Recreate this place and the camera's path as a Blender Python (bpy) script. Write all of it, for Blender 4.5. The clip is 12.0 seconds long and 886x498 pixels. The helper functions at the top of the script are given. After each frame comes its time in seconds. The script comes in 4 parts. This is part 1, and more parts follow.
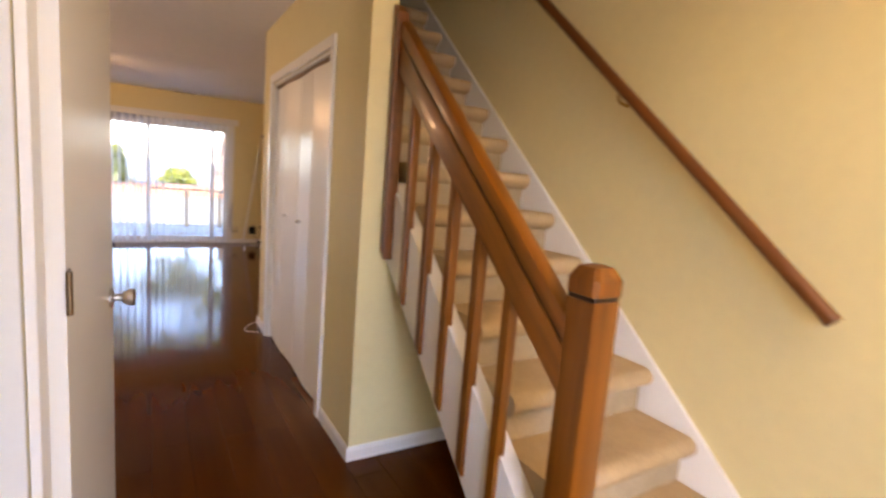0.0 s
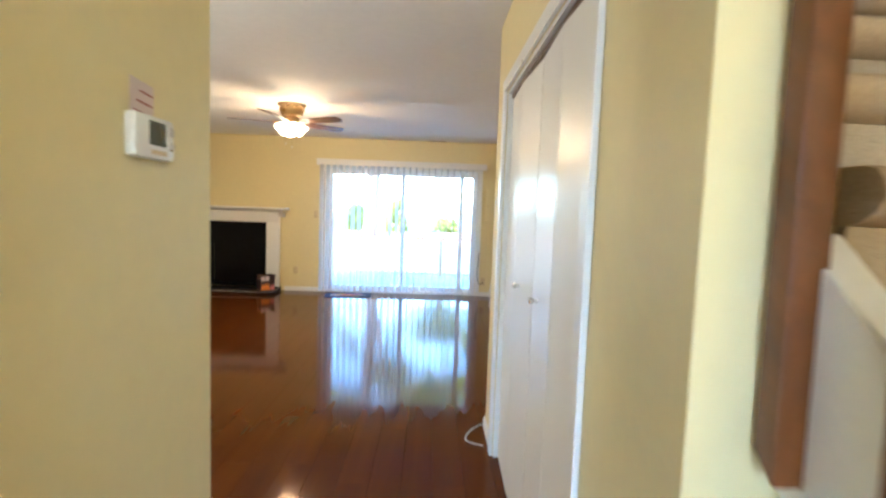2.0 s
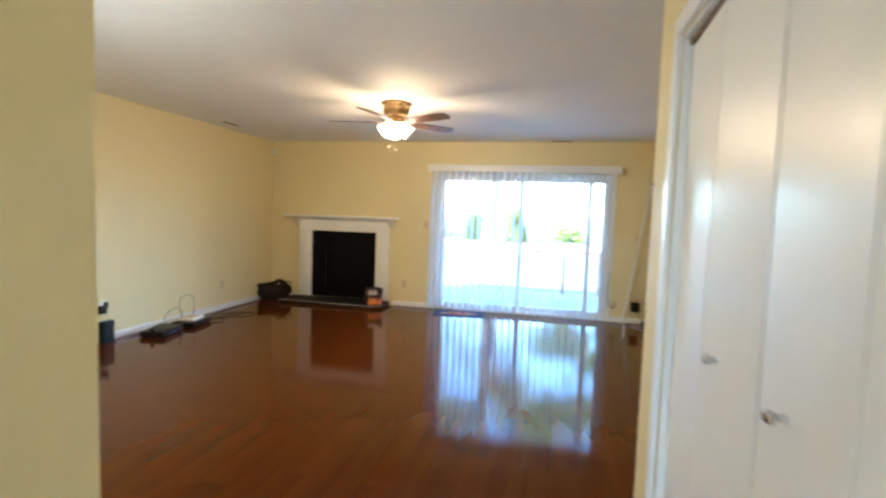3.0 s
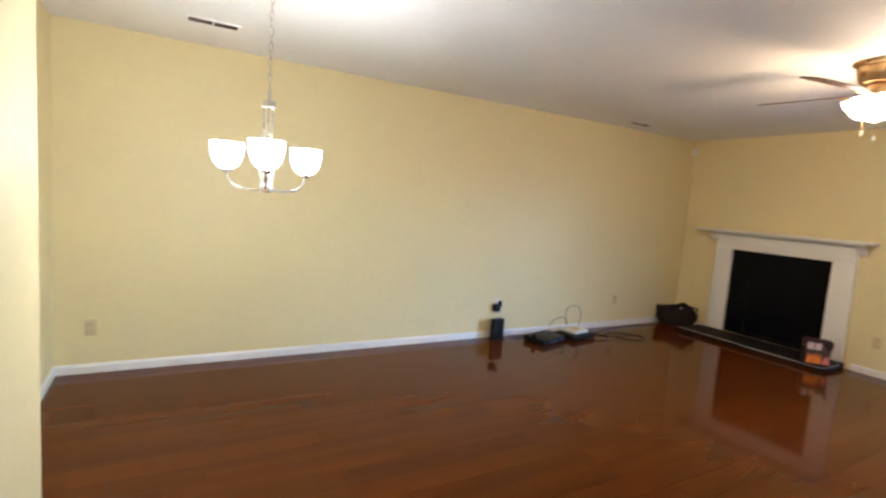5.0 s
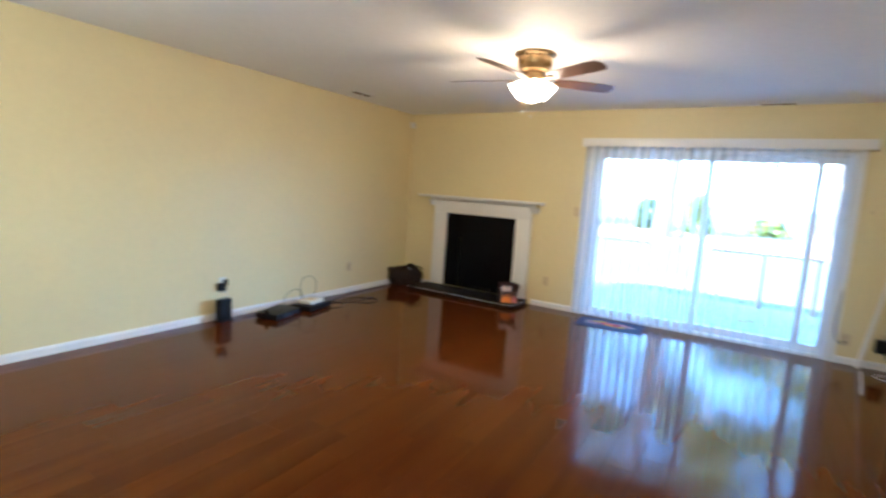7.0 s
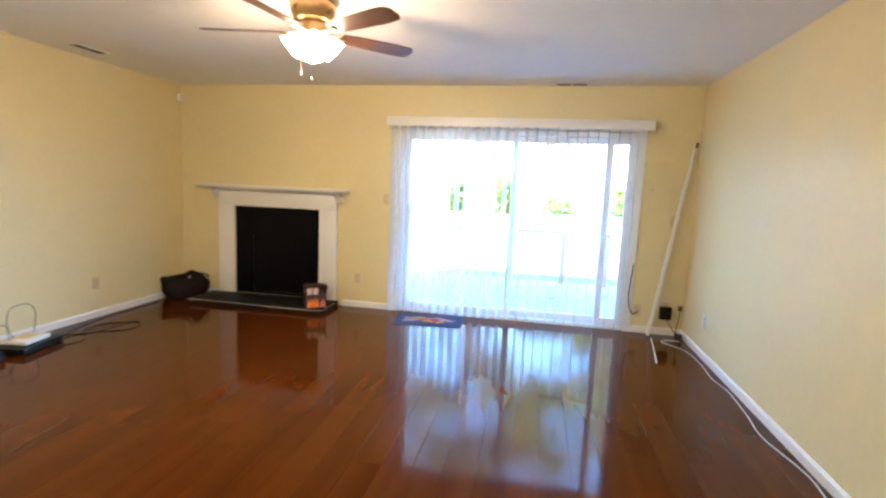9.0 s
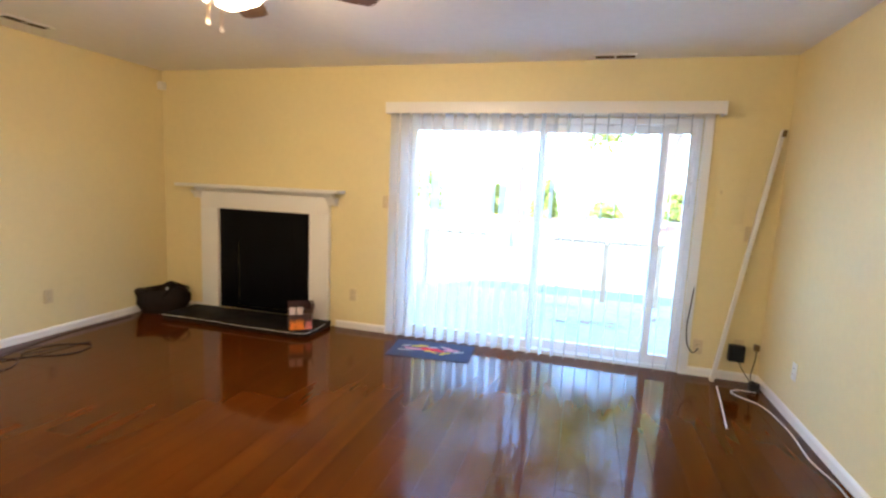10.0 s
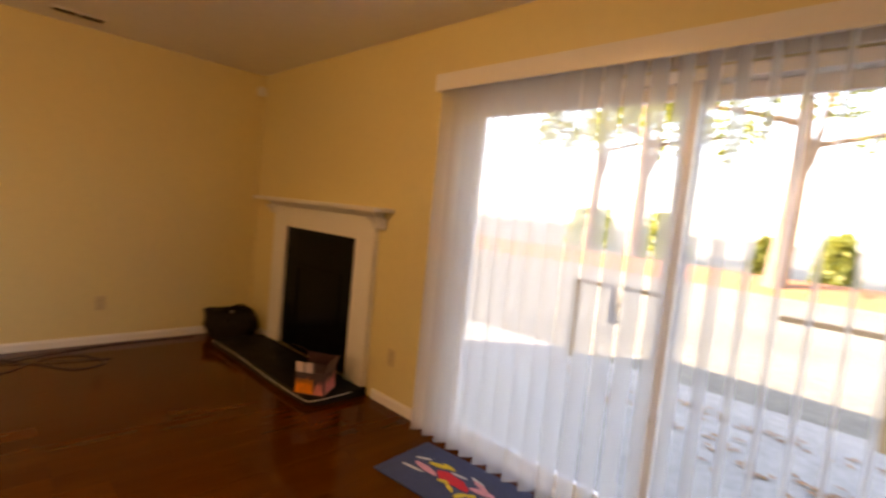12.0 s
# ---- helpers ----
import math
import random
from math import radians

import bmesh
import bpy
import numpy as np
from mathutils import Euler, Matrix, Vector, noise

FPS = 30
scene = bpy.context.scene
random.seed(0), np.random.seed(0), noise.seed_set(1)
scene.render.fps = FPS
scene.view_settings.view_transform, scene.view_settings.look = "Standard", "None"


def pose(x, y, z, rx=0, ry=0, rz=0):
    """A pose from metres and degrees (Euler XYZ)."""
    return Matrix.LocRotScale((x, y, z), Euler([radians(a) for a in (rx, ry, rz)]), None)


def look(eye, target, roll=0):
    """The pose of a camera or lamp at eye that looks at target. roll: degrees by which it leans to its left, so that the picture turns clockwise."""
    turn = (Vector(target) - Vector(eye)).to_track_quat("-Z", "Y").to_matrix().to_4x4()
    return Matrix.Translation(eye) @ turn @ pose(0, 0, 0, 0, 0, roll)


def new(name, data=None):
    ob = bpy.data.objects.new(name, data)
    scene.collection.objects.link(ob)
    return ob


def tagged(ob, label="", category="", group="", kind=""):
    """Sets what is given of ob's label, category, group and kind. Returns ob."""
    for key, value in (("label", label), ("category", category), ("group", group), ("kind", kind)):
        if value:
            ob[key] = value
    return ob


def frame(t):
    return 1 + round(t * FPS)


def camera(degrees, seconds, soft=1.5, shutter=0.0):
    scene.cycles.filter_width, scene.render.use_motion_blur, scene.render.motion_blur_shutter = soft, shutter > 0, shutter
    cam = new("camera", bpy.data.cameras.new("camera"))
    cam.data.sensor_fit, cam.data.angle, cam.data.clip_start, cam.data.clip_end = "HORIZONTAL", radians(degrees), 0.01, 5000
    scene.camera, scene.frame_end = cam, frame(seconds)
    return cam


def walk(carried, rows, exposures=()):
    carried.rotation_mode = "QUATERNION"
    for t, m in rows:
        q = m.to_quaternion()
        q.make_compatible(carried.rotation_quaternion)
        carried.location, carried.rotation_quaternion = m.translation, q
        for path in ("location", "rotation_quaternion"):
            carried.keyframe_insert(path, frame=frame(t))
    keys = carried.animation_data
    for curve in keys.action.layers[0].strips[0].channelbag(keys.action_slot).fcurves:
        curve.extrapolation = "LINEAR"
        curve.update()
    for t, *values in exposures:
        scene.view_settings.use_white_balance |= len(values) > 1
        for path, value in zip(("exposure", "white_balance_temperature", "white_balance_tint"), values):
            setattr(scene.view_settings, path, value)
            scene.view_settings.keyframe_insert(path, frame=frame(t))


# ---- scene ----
cam = camera(84.4, 12.0, soft=2.4, shutter=0.5)
PATH = [
    (0, (0.346, 0.881, 1.383), (1.373, 2.576, 1.111), 4.6),
    (0.5, (0.576, 1.163, 1.369), (1.235, 3.034, 1.116), 4.9),
    (1, (0.728, 1.501, 1.358), (0.937, 3.478, 1.145), 3.9),
    (1.5, (0.787, 1.872, 1.359), (0.779, 3.861, 1.149), 3.2),
    (2, (0.779, 2.281, 1.376), (0.832, 4.274, 1.222), 2.0),
    (2.5, (0.779, 2.729, 1.366), (0.561, 4.715, 1.26), 2.5),
    (3, (0.769, 3.126, 1.391), (0.336, 5.074, 1.257), 2.0),
    (3.5, (0.723, 3.477, 1.448), (-0.123, 5.286, 1.346), 4.0),
    (5.5, (0.598, 4.075, 1.466), (-1.185, 4.951, 1.241), 3.6),
    (6, (0.586, 4.118, 1.457), (-1.125, 5.126, 1.22), 3.1),
    (6.5, (0.631, 4.171, 1.444), (-0.832, 5.513, 1.2), 3.9),
    (7, (0.69, 4.22, 1.443), (-0.343, 5.915, 1.196), 3.8),
    (7.5, (0.577, 4.218, 1.463), (-0.171, 6.051, 1.18), 1.9),
    (9.5, (0.57, 5.473, 1.435), (0.228, 7.427, 1.181), 2.8),
    (10, (0.706, 6.003, 1.438), (0.16, 7.909, 1.179), 2.6),
    (10.5, (0.818, 6.547, 1.407), (0.28, 8.464, 1.214), 3.1),
    (11, (0.946, 7.077, 1.388), (0.114, 8.886, 1.197), 4.5),
    (11.5, (1.01, 7.635, 1.35), (0.066, 9.392, 1.207), 3.9),
    (12, (1.08, 8.139, 1.361), (-0.324, 9.555, 1.207), 5.6),
]
EXPOSURES = [(0, 3.6, 6250, 26), (0.5, 3.85, 5750, 17), (1, 4.1, 5050, 8), (1.5, 4.35, 4900, 6), (2, 4.38, 4800, 4), (2.5, 4.3, 4600, 1), (3, 4.3, 4650, 2), (3.5, 4.3, 5050, 7), (5.5, 4.15, 4450, 9), (6, 4.15, 4400, 9), (6.5, 4.25, 4150, 8), (7, 4.3, 4300, 5), (7.5, 4.4, 4650, 4), (9.5, 4.6, 4800, 7), (10.5, 4.4, 5500, 10), (11.5, 3.95, 7200, 20), (12, 3.3, 9000, 26)]
walk(cam, [(t, look(eye, target, roll)) for t, eye, target, roll in PATH], EXPOSURES)

# ---- world, sun and lamps ----
world = bpy.data.worlds.new("world")
scene.world = world
world.use_nodes = True
wn = world.node_tree
sky = wn.nodes.new("ShaderNodeTexSky")
sky.sky_type = 'NISHITA'
sky.sun_disc = False
sky.sun_elevation = radians(48)
sky.sun_rotation = radians(218)
wn.links.new(sky.outputs["Color"], wn.nodes["Background"].inputs["Color"])
wn.nodes["Background"].inputs["Strength"].default_value = 0.15

sun_data = bpy.data.lights.new("sun", 'SUN')
sun_data.energy, sun_data.angle, sun_data.color = 2.6, radians(0.5), (1.0, 0.95, 0.86)
sun = new("sun", sun_data)
sun.matrix_world = look((-5.0, -6.4, 9), (0, 0, 0))


def portal(name, m, w, h):
    data = bpy.data.lights.new(name, 'AREA')
    data.shape, data.size, data.size_y = 'RECTANGLE', w, h
    data.cycles.is_portal = True
    ob = new(name, data)
    ob.matrix_world = m
    return ob


def bulb(name, place, watts, radius, color):
    data = bpy.data.lights.new(name, 'POINT')
    data.energy, data.shadow_soft_size, data.color = watts, radius, color
    ob = new(name, data)
    ob.location = place
    return ob


WARM = (1.0, 0.74, 0.44)
portal("window_sky", look((0.28, 10.42, 1.0), (0.28, 5.0, 1.0)), 2.3, 2.0)
portal("entry_sky", look((0.72, 0.02, 1.05), (0.72, 3.0, 1.05)), 0.95, 2.05)

# ---- materials ----
def material(name, color, rough=0.5, metal=0.0, var=0.06, scale=3.0, bump=0.0, bump_scale=60.0, coat=0.0, spec=0.5, transmission=0.0, emit=None, strength=0.0):
    m = bpy.data.materials.new(name)
    m.use_nodes = True
    t = m.node_tree
    b = t.nodes["Principled BSDF"]
    b.inputs["Roughness"].default_value = rough
    b.inputs["Metallic"].default_value = metal
    b.inputs["Specular IOR Level"].default_value = spec
    b.inputs["Coat Weight"].default_value = coat
    b.inputs["Coat Roughness"].default_value = 0.05
    b.inputs["Transmission Weight"].default_value = transmission
    b.inputs["Base Color"].default_value = (*color, 1)
    co = t.nodes.new("ShaderNodeTexCoord")
    if var > 0:
        n1 = t.nodes.new("ShaderNodeTexNoise")
        n1.inputs["Scale"].default_value = scale
        n1.inputs["Detail"].default_value = 5
        t.links.new(co.outputs["Object"], n1.inputs["Vector"])
        n2 = t.nodes.new("ShaderNodeTexNoise")
        n2.inputs["Scale"].default_value = scale * 14
        n2.inputs["Detail"].default_value = 3
        t.links.new(co.outputs["Object"], n2.inputs["Vector"])
        add = t.nodes.new("ShaderNodeMath")
        add.operation = 'ADD'
        t.links.new(n1.outputs["Fac"], add.inputs[0])
        t.links.new(n2.outputs["Fac"], add.inputs[1])
        r = t.nodes.new("ShaderNodeMapRange")
        r.inputs["From Min"].default_value, r.inputs["From Max"].default_value = 0.6, 1.4
        r.inputs["To Min"].default_value, r.inputs["To Max"].default_value = 1 - var, 1 + var
        t.links.new(add.outputs[0], r.inputs["Value"])
        mul = t.nodes.new("ShaderNodeMix")
        mul.data_type, mul.blend_type = 'RGBA', 'MULTIPLY'
        mul.inputs["Factor"].default_value = 1.0
        mul.inputs["A"].default_value = (*color, 1)
        t.links.new(r.outputs["Result"], mul.inputs["B"])
        t.links.new(mul.outputs["Result"], b.inputs["Base Color"])
        rr = t.nodes.new("ShaderNodeMapRange")
        rr.inputs["From Min"].default_value, rr.inputs["From Max"].default_value = 0.3, 0.7
        rr.inputs["To Min"].default_value, rr.inputs["To Max"].default_value = max(0.0, rough * 0.85), min(1.0, rough * 1.15)
        t.links.new(n1.outputs["Fac"], rr.inputs["Value"])
        t.links.new(rr.outputs["Result"], b.inputs["Roughness"])
    if bump > 0:
        nb = t.nodes.new("ShaderNodeTexNoise")
        nb.inputs["Scale"].default_value = bump_scale
        nb.inputs["Detail"].default_value = 4
        t.links.new(co.outputs["Object"], nb.inputs["Vector"])
        bp = t.nodes.new("ShaderNodeBump")
        bp.inputs["Strength"].default_value = bump
        bp.inputs["Distance"].default_value = 0.004
        t.links.new(nb.outputs["Fac"], bp.inputs["Height"])
        t.links.new(bp.outputs["Normal"], b.inputs["Normal"])
    if emit:
        b.inputs["Emission Color"].default_value = (*emit, 1)
        b.inputs["Emission Strength"].default_value = strength
    return m


def wood_material(name, dark, light, rough, axis=1, stretch=0.07, scale=26.0, coat=0.0, per_piece=0.0, tilt=0.0, spec=0.42, sheen=(1.0, 1.0, 1.0)):
    m = bpy.data.materials.new(name)
    m.use_nodes = True
    t = m.node_tree
    b = t.nodes["Principled BSDF"]
    co = t.nodes.new("ShaderNodeTexCoord")
    mp = t.nodes.new("ShaderNodeMapping")
    sc = [scale] * 3
    sc[axis] = scale * stretch
    mp.inputs["Scale"].default_value = sc
    turn = t.nodes.new("ShaderNodeMapping")
    turn.inputs["Rotation"].default_value = (-radians(tilt), 0, 0)
    t.links.new(co.outputs["Object"], turn.inputs["Vector"])
    t.links.new(turn.outputs["Vector"], mp.inputs["Vector"])
    info = t.nodes.new("ShaderNodeObjectInfo")
    shift = t.nodes.new("ShaderNodeVectorMath")
    shift.operation = 'SCALE'
    shift.inputs["Scale"].default_value = 40.0
    comb = t.nodes.new("ShaderNodeCombineXYZ")
    for k in range(3):
        t.links.new(info.outputs["Random"], comb.inputs[k])
    t.links.new(comb.outputs[0], shift.inputs[0])
    t.links.new(shift.outputs["Vector"], mp.inputs["Location"])
    n = t.nodes.new("ShaderNodeTexNoise")
    n.inputs["Scale"].default_value, n.inputs["Detail"].default_value, n.inputs["Distortion"].default_value = 1.0, 7, 0.6
    t.links.new(mp.outputs["Vector"], n.inputs["Vector"])
    n2 = t.nodes.new("ShaderNodeTexNoise")
    n2.inputs["Scale"].default_value, n2.inputs["Detail"].default_value = 0.25, 3
    t.links.new(mp.outputs["Vector"], n2.inputs["Vector"])
    add = t.nodes.new("ShaderNodeMath")
    add.operation = 'ADD'
    t.links.new(n.outputs["Fac"], add.inputs[0])
    t.links.new(n2.outputs["Fac"], add.inputs[1])
    mr = t.nodes.new("ShaderNodeMapRange")
    mr.inputs["From Min"].default_value, mr.inputs["From Max"].default_value = 0.6, 1.4
    t.links.new(add.outputs[0], mr.inputs["Value"])
    cr = t.nodes.new("ShaderNodeMix")
    cr.data_type = 'RGBA'
    cr.inputs["A"].default_value, cr.inputs["B"].default_value = (*dark, 1), (*light, 1)
    t.links.new(mr.outputs["Result"], cr.inputs["Factor"])
    last = cr.outputs["Result"]
    if per_piece > 0:
        pr = t.nodes.new("ShaderNodeMapRange")
        pr.inputs["To Min"].default_value, pr.inputs["To Max"].default_value = 1 - per_piece, 1 + per_piece
        t.links.new(info.outputs["Random"], pr.inputs["Value"])
        mu = t.nodes.new("ShaderNodeMix")
        mu.data_type, mu.blend_type = 'RGBA', 'MULTIPLY'
        mu.inputs["Factor"].default_value = 1.0
        t.links.new(last, mu.inputs["A"])
        t.links.new(pr.outputs["Result"], mu.inputs["B"])
        last = mu.outputs["Result"]
    t.links.new(last, b.inputs["Base Color"])
    ro = t.nodes.new("ShaderNodeMapRange")
    ro.inputs["From Min"].default_value, ro.inputs["From Max"].default_value = 0.3, 0.7
    ro.inputs["To Min"].default_value, ro.inputs["To Max"].default_value = rough * 0.92, rough * 1.08
    t.links.new(n2.outputs["Fac"], ro.inputs["Value"])
    t.links.new(ro.outputs["Result"], b.inputs["Roughness"])
    b.inputs["Coat Weight"].default_value = coat
    b.inputs["Specular Tint"].default_value = (*sheen, 1)
    b.inputs["Specular IOR Level"].default_value = spec
    b.inputs["Coat Roughness"].default_value = 0.06
    bp = t.nodes.new("ShaderNodeBump")
    bp.inputs["Strength"].default_value, bp.inputs["Distance"].default_value = 0.02, 0.0008
    t.links.new(n.outputs["Fac"], bp.inputs["Height"])
    t.links.new(bp.outputs["Normal"], b.inputs["Normal"])
    return m


PAINT = material("cream_wall_paint", (0.745, 0.64, 0.335), 0.55, var=0.03, scale=1.5, bump=0.12, bump_scale=180)
CEILING = material("white_ceiling_paint", (0.86, 0.85, 0.83), 0.8, var=0.03, scale=1.2, bump=0.25, bump_scale=140)
WHITE = material("white_semi_gloss_paint", (0.80, 0.785, 0.75), 0.32, var=0.03, scale=4, bump=0.04, bump_scale=40)
DOORWHITE = material("white_door_enamel", (0.80, 0.785, 0.745), 0.3, var=0.0)
VINYL = material("white_vinyl", (0.82, 0.83, 0.84), 0.3, var=0.02, scale=6)
FLOORWOOD = wood_material("dark_cherry_laminate", (0.060, 0.0120, 0.0003), (0.100, 0.0235, 0.0006), 0.085, axis=1, stretch=0.05, scale=11.0, per_piece=0.07, spec=0.22, sheen=(1.0, 0.50, 0.26))
OAK = wood_material("honey_stained_oak", (0.11, 0.030, 0.002), (0.28, 0.092, 0.005), 0.3, axis=2, scale=30, coat=0.3)
OAKRAIL = wood_material("honey_stained_oak_rail", (0.11, 0.030, 0.002), (0.28, 0.092, 0.005), 0.3, axis=1, scale=30, coat=0.3, tilt=41.1)
DARKOAK = wood_material("dark_stained_oak", (0.10, 0.030, 0.006), (0.20, 0.065, 0.012), 0.35, axis=1, scale=30, coat=0.2, tilt=41.1)
BLADE = wood_material("walnut_blade", (0.05, 0.025, 0.015), (0.12, 0.06, 0.04), 0.35, axis=0, scale=30)
RISER = material("pale_beige_carpet", (0.46, 0.37, 0.24), 0.95, var=0.15, scale=9, bump=0.9, bump_scale=220, spec=0.1)
CARPET = material("beige_carpet", (0.50, 0.37, 0.21), 0.95, var=0.15, scale=9, bump=0.9, bump_scale=220, spec=0.1)
NICKEL = material("brushed_nickel", (0.55, 0.52, 0.48), 0.28, 1.0, var=0.05, scale=20)
BRASS = material("antique_brass", (0.50, 0.33, 0.14), 0.3, 1.0, var=0.1, scale=14)
HINGE = material("aged_bronze", (0.20, 0.14, 0.08), 0.4, 1.0, var=0.1, scale=20)
SLATE = material("black_slate", (0.004, 0.004, 0.005), 0.2, var=0.25, scale=5, bump=0.1, bump_scale=20, spec=0.07)
HEARTH = material("honed_black_slate", (0.010, 0.009, 0.009), 0.55, var=0.3, scale=6, bump=0.15, bump_scale=24, spec=0.12)
BLACK = material("black_plastic", (0.0083, 0.0083, 0.0094), 0.4, var=0.1, scale=20, spec=0.2)
BLUEBLACK = material("dark_blue_plastic", (0.02, 0.03, 0.05), 0.3, var=0.1, scale=20)
LEATHER = material("black_brown_leather", (0.013, 0.0075, 0.005), 0.45, var=0.6, scale=14, bump=0.6, bump_scale=40, spec=0.1)
WHITEPLASTIC = material("white_plastic", (0.78, 0.77, 0.73), 0.35, var=0.02, scale=20)
BEIGEPLASTIC = material("beige_plastic", (0.62, 0.50, 0.28), 0.4, var=0.03, scale=20)
CORD = material("black_cord", (0.02, 0.018, 0.016), 0.5, var=0.05, scale=30)
WHITECORD = material("white_cord", (0.75, 0.73, 0.69), 0.45, var=0.05, scale=30)
DARKSLOT = material("dark_slot", (0.02, 0.02, 0.02), 0.6, var=0.05, scale=30)
SCREEN = material("lcd_screen", (0.045, 0.055, 0.035), 0.15, var=0.05, scale=30)
PAPER = material("pink_white_paper", (0.68, 0.56, 0.52), 0.8, var=0.05, scale=30)
REDPRINT = material("red_brown_print", (0.32, 0.09, 0.07), 0.8, var=0.05, scale=30)
NAVY = material("navy_mat_fabric", (0.065, 0.078, 0.125), 0.95, var=0.2, scale=30, bump=0.7, bump_scale=400, spec=0.1)
MATRED = material("red_mat_print", (0.65, 0.04, 0.05), 0.95, var=0.15, scale=40, bump=0.6, bump_scale=400, spec=0.1)
MATYEL = material("yellow_mat_print", (0.70, 0.52, 0.06), 0.95, var=0.15, scale=40, bump=0.6, bump_scale=400, spec=0.1)
MATPINK = material("pink_mat_print", (0.68, 0.30, 0.32), 0.95, var=0.15, scale=40, bump=0.6, bump_scale=400, spec=0.1)
CARTON = material("dark_printed_carton", (0.06, 0.03, 0.03), 0.4, var=0.3, scale=20)
FLAME = material("orange_flame_print", (0.75, 0.22, 0.02), 0.4, var=0.5, scale=30)
PINKPRINT = material("pink_flame_print", (0.70, 0.22, 0.20), 0.4, var=0.5, scale=30)
SHADE = material("lit_frosted_glass", (0.9, 0.88, 0.85), 0.4, var=0.0, emit=(1.0, 0.84, 0.66), strength=1.2)
FANBOWL = material("lit_fan_bowl_glass", (0.9, 0.88, 0.85), 0.4, var=0.0, emit=(1.0, 0.72, 0.40), strength=0.8)
CONCRETE = material("pale_concrete", (0.24, 0.24, 0.23), 0.9, var=0.25, scale=0.9, bump=0.3, bump_scale=30)
GROUND = material("dry_grass_and_needles", (0.112, 0.110, 0.092), 0.95, var=0.4, scale=0.5, bump=0.6, bump_scale=20)
MULCH = material("red_brown_mulch", (0.24, 0.095, 0.035), 0.95, var=0.4, scale=2, bump=0.8, bump_scale=25)
RAILWOOD = material("weathered_rail_wood", (0.28, 0.20, 0.12), 0.8, var=0.25, scale=4, bump=0.3, bump_scale=40)
BARK = material("pine_bark", (0.20, 0.14, 0.10), 0.9, var=0.35, scale=5, bump=0.9, bump_scale=18)
# dark brown for the strips set into the rail and cap grooves
GROOVE = material("dark_brown_groove", (0.03, 0.012, 0.004), 0.6, var=0.1, scale=20)
MATPALE = material("pale_mat_print", (0.62, 0.58, 0.50), 0.95, var=0.15, scale=40, bump=0.6, bump_scale=400, spec=0.1)
DRYLEAF = material("dry_brown_leaves", (0.22, 0.11, 0.045), 0.8, var=0.4, scale=8)
SIDING = material("exterior_siding", (0.55, 0.53, 0.48), 0.7, var=0.1, scale=2)


def leaf_material():
    m = bpy.data.materials.new("yellow_green_foliage")
    m.use_nodes = True
    t = m.node_tree
    b = t.nodes["Principled BSDF"]
    out = t.nodes["Material Output"]
    geo = t.nodes.new("ShaderNodeNewGeometry")
    mix = t.nodes.new("ShaderNodeMix")
    mix.data_type = 'RGBA'
    mix.inputs["A"].default_value, mix.inputs["B"].default_value = (0.085, 0.105, 0.017, 1), (0.165, 0.165, 0.026, 1)
    t.links.new(geo.outputs["Random Per Island"], mix.inputs["Factor"])
    t.links.new(mix.outputs["Result"], b.inputs["Base Color"])
    b.inputs["Roughness"].default_value = 0.6
    tr = t.nodes.new("ShaderNodeBsdfTranslucent")
    t.links.new(mix.outputs["Result"], tr.inputs["Color"])
    add = t.nodes.new("ShaderNodeAddShader")
    t.links.new(b.outputs[0], add.inputs[0])
    t.links.new(tr.outputs[0], add.inputs[1])
    t.links.new(add.outputs[0], out.inputs["Surface"])
    return m


LEAF = leaf_material()


def glass_material():
    m = bpy.data.materials.new("window_glass")
    m.use_nodes = True
    b = m.node_tree.nodes["Principled BSDF"]
    b.inputs["Base Color"].default_value = (0.96, 0.98, 0.98, 1)
    b.inputs["Roughness"].default_value = 0.0
    b.inputs["Transmission Weight"].default_value = 1.0
    b.inputs["IOR"].default_value = 1.1
    return m


def blind_material():
    m = bpy.data.materials.new("sheer_white_blind_vinyl")
    m.use_nodes = True
    t = m.node_tree
    for n in list(t.nodes):
        if n.type == 'BSDF_PRINCIPLED':
            t.nodes.remove(n)
    out = t.nodes["Material Output"]
    d = t.nodes.new("ShaderNodeBsdfDiffuse")
    d.inputs["Color"].default_value = (0.76, 0.78, 0.80, 1)
    tr = t.nodes.new("ShaderNodeBsdfTranslucent")
    tr.inputs["Color"].default_value = (0.72, 0.76, 0.81, 1)
    mix = t.nodes.new("ShaderNodeMixShader")
    mix.inputs[0].default_value = 0.5
    t.links.new(d.outputs[0], mix.inputs[1])
    t.links.new(tr.outputs[0], mix.inputs[2])
    clear = t.nodes.new("ShaderNodeBsdfTransparent")
    sheer = t.nodes.new("ShaderNodeMixShader")
    sheer.inputs[0].default_value = 0.38
    t.links.new(mix.outputs[0], sheer.inputs[1])
    t.links.new(clear.outputs[0], sheer.inputs[2])
    t.links.new(sheer.outputs[0], out.inputs["Surface"])
    return m


GLASS = glass_material()
BLIND = blind_material()


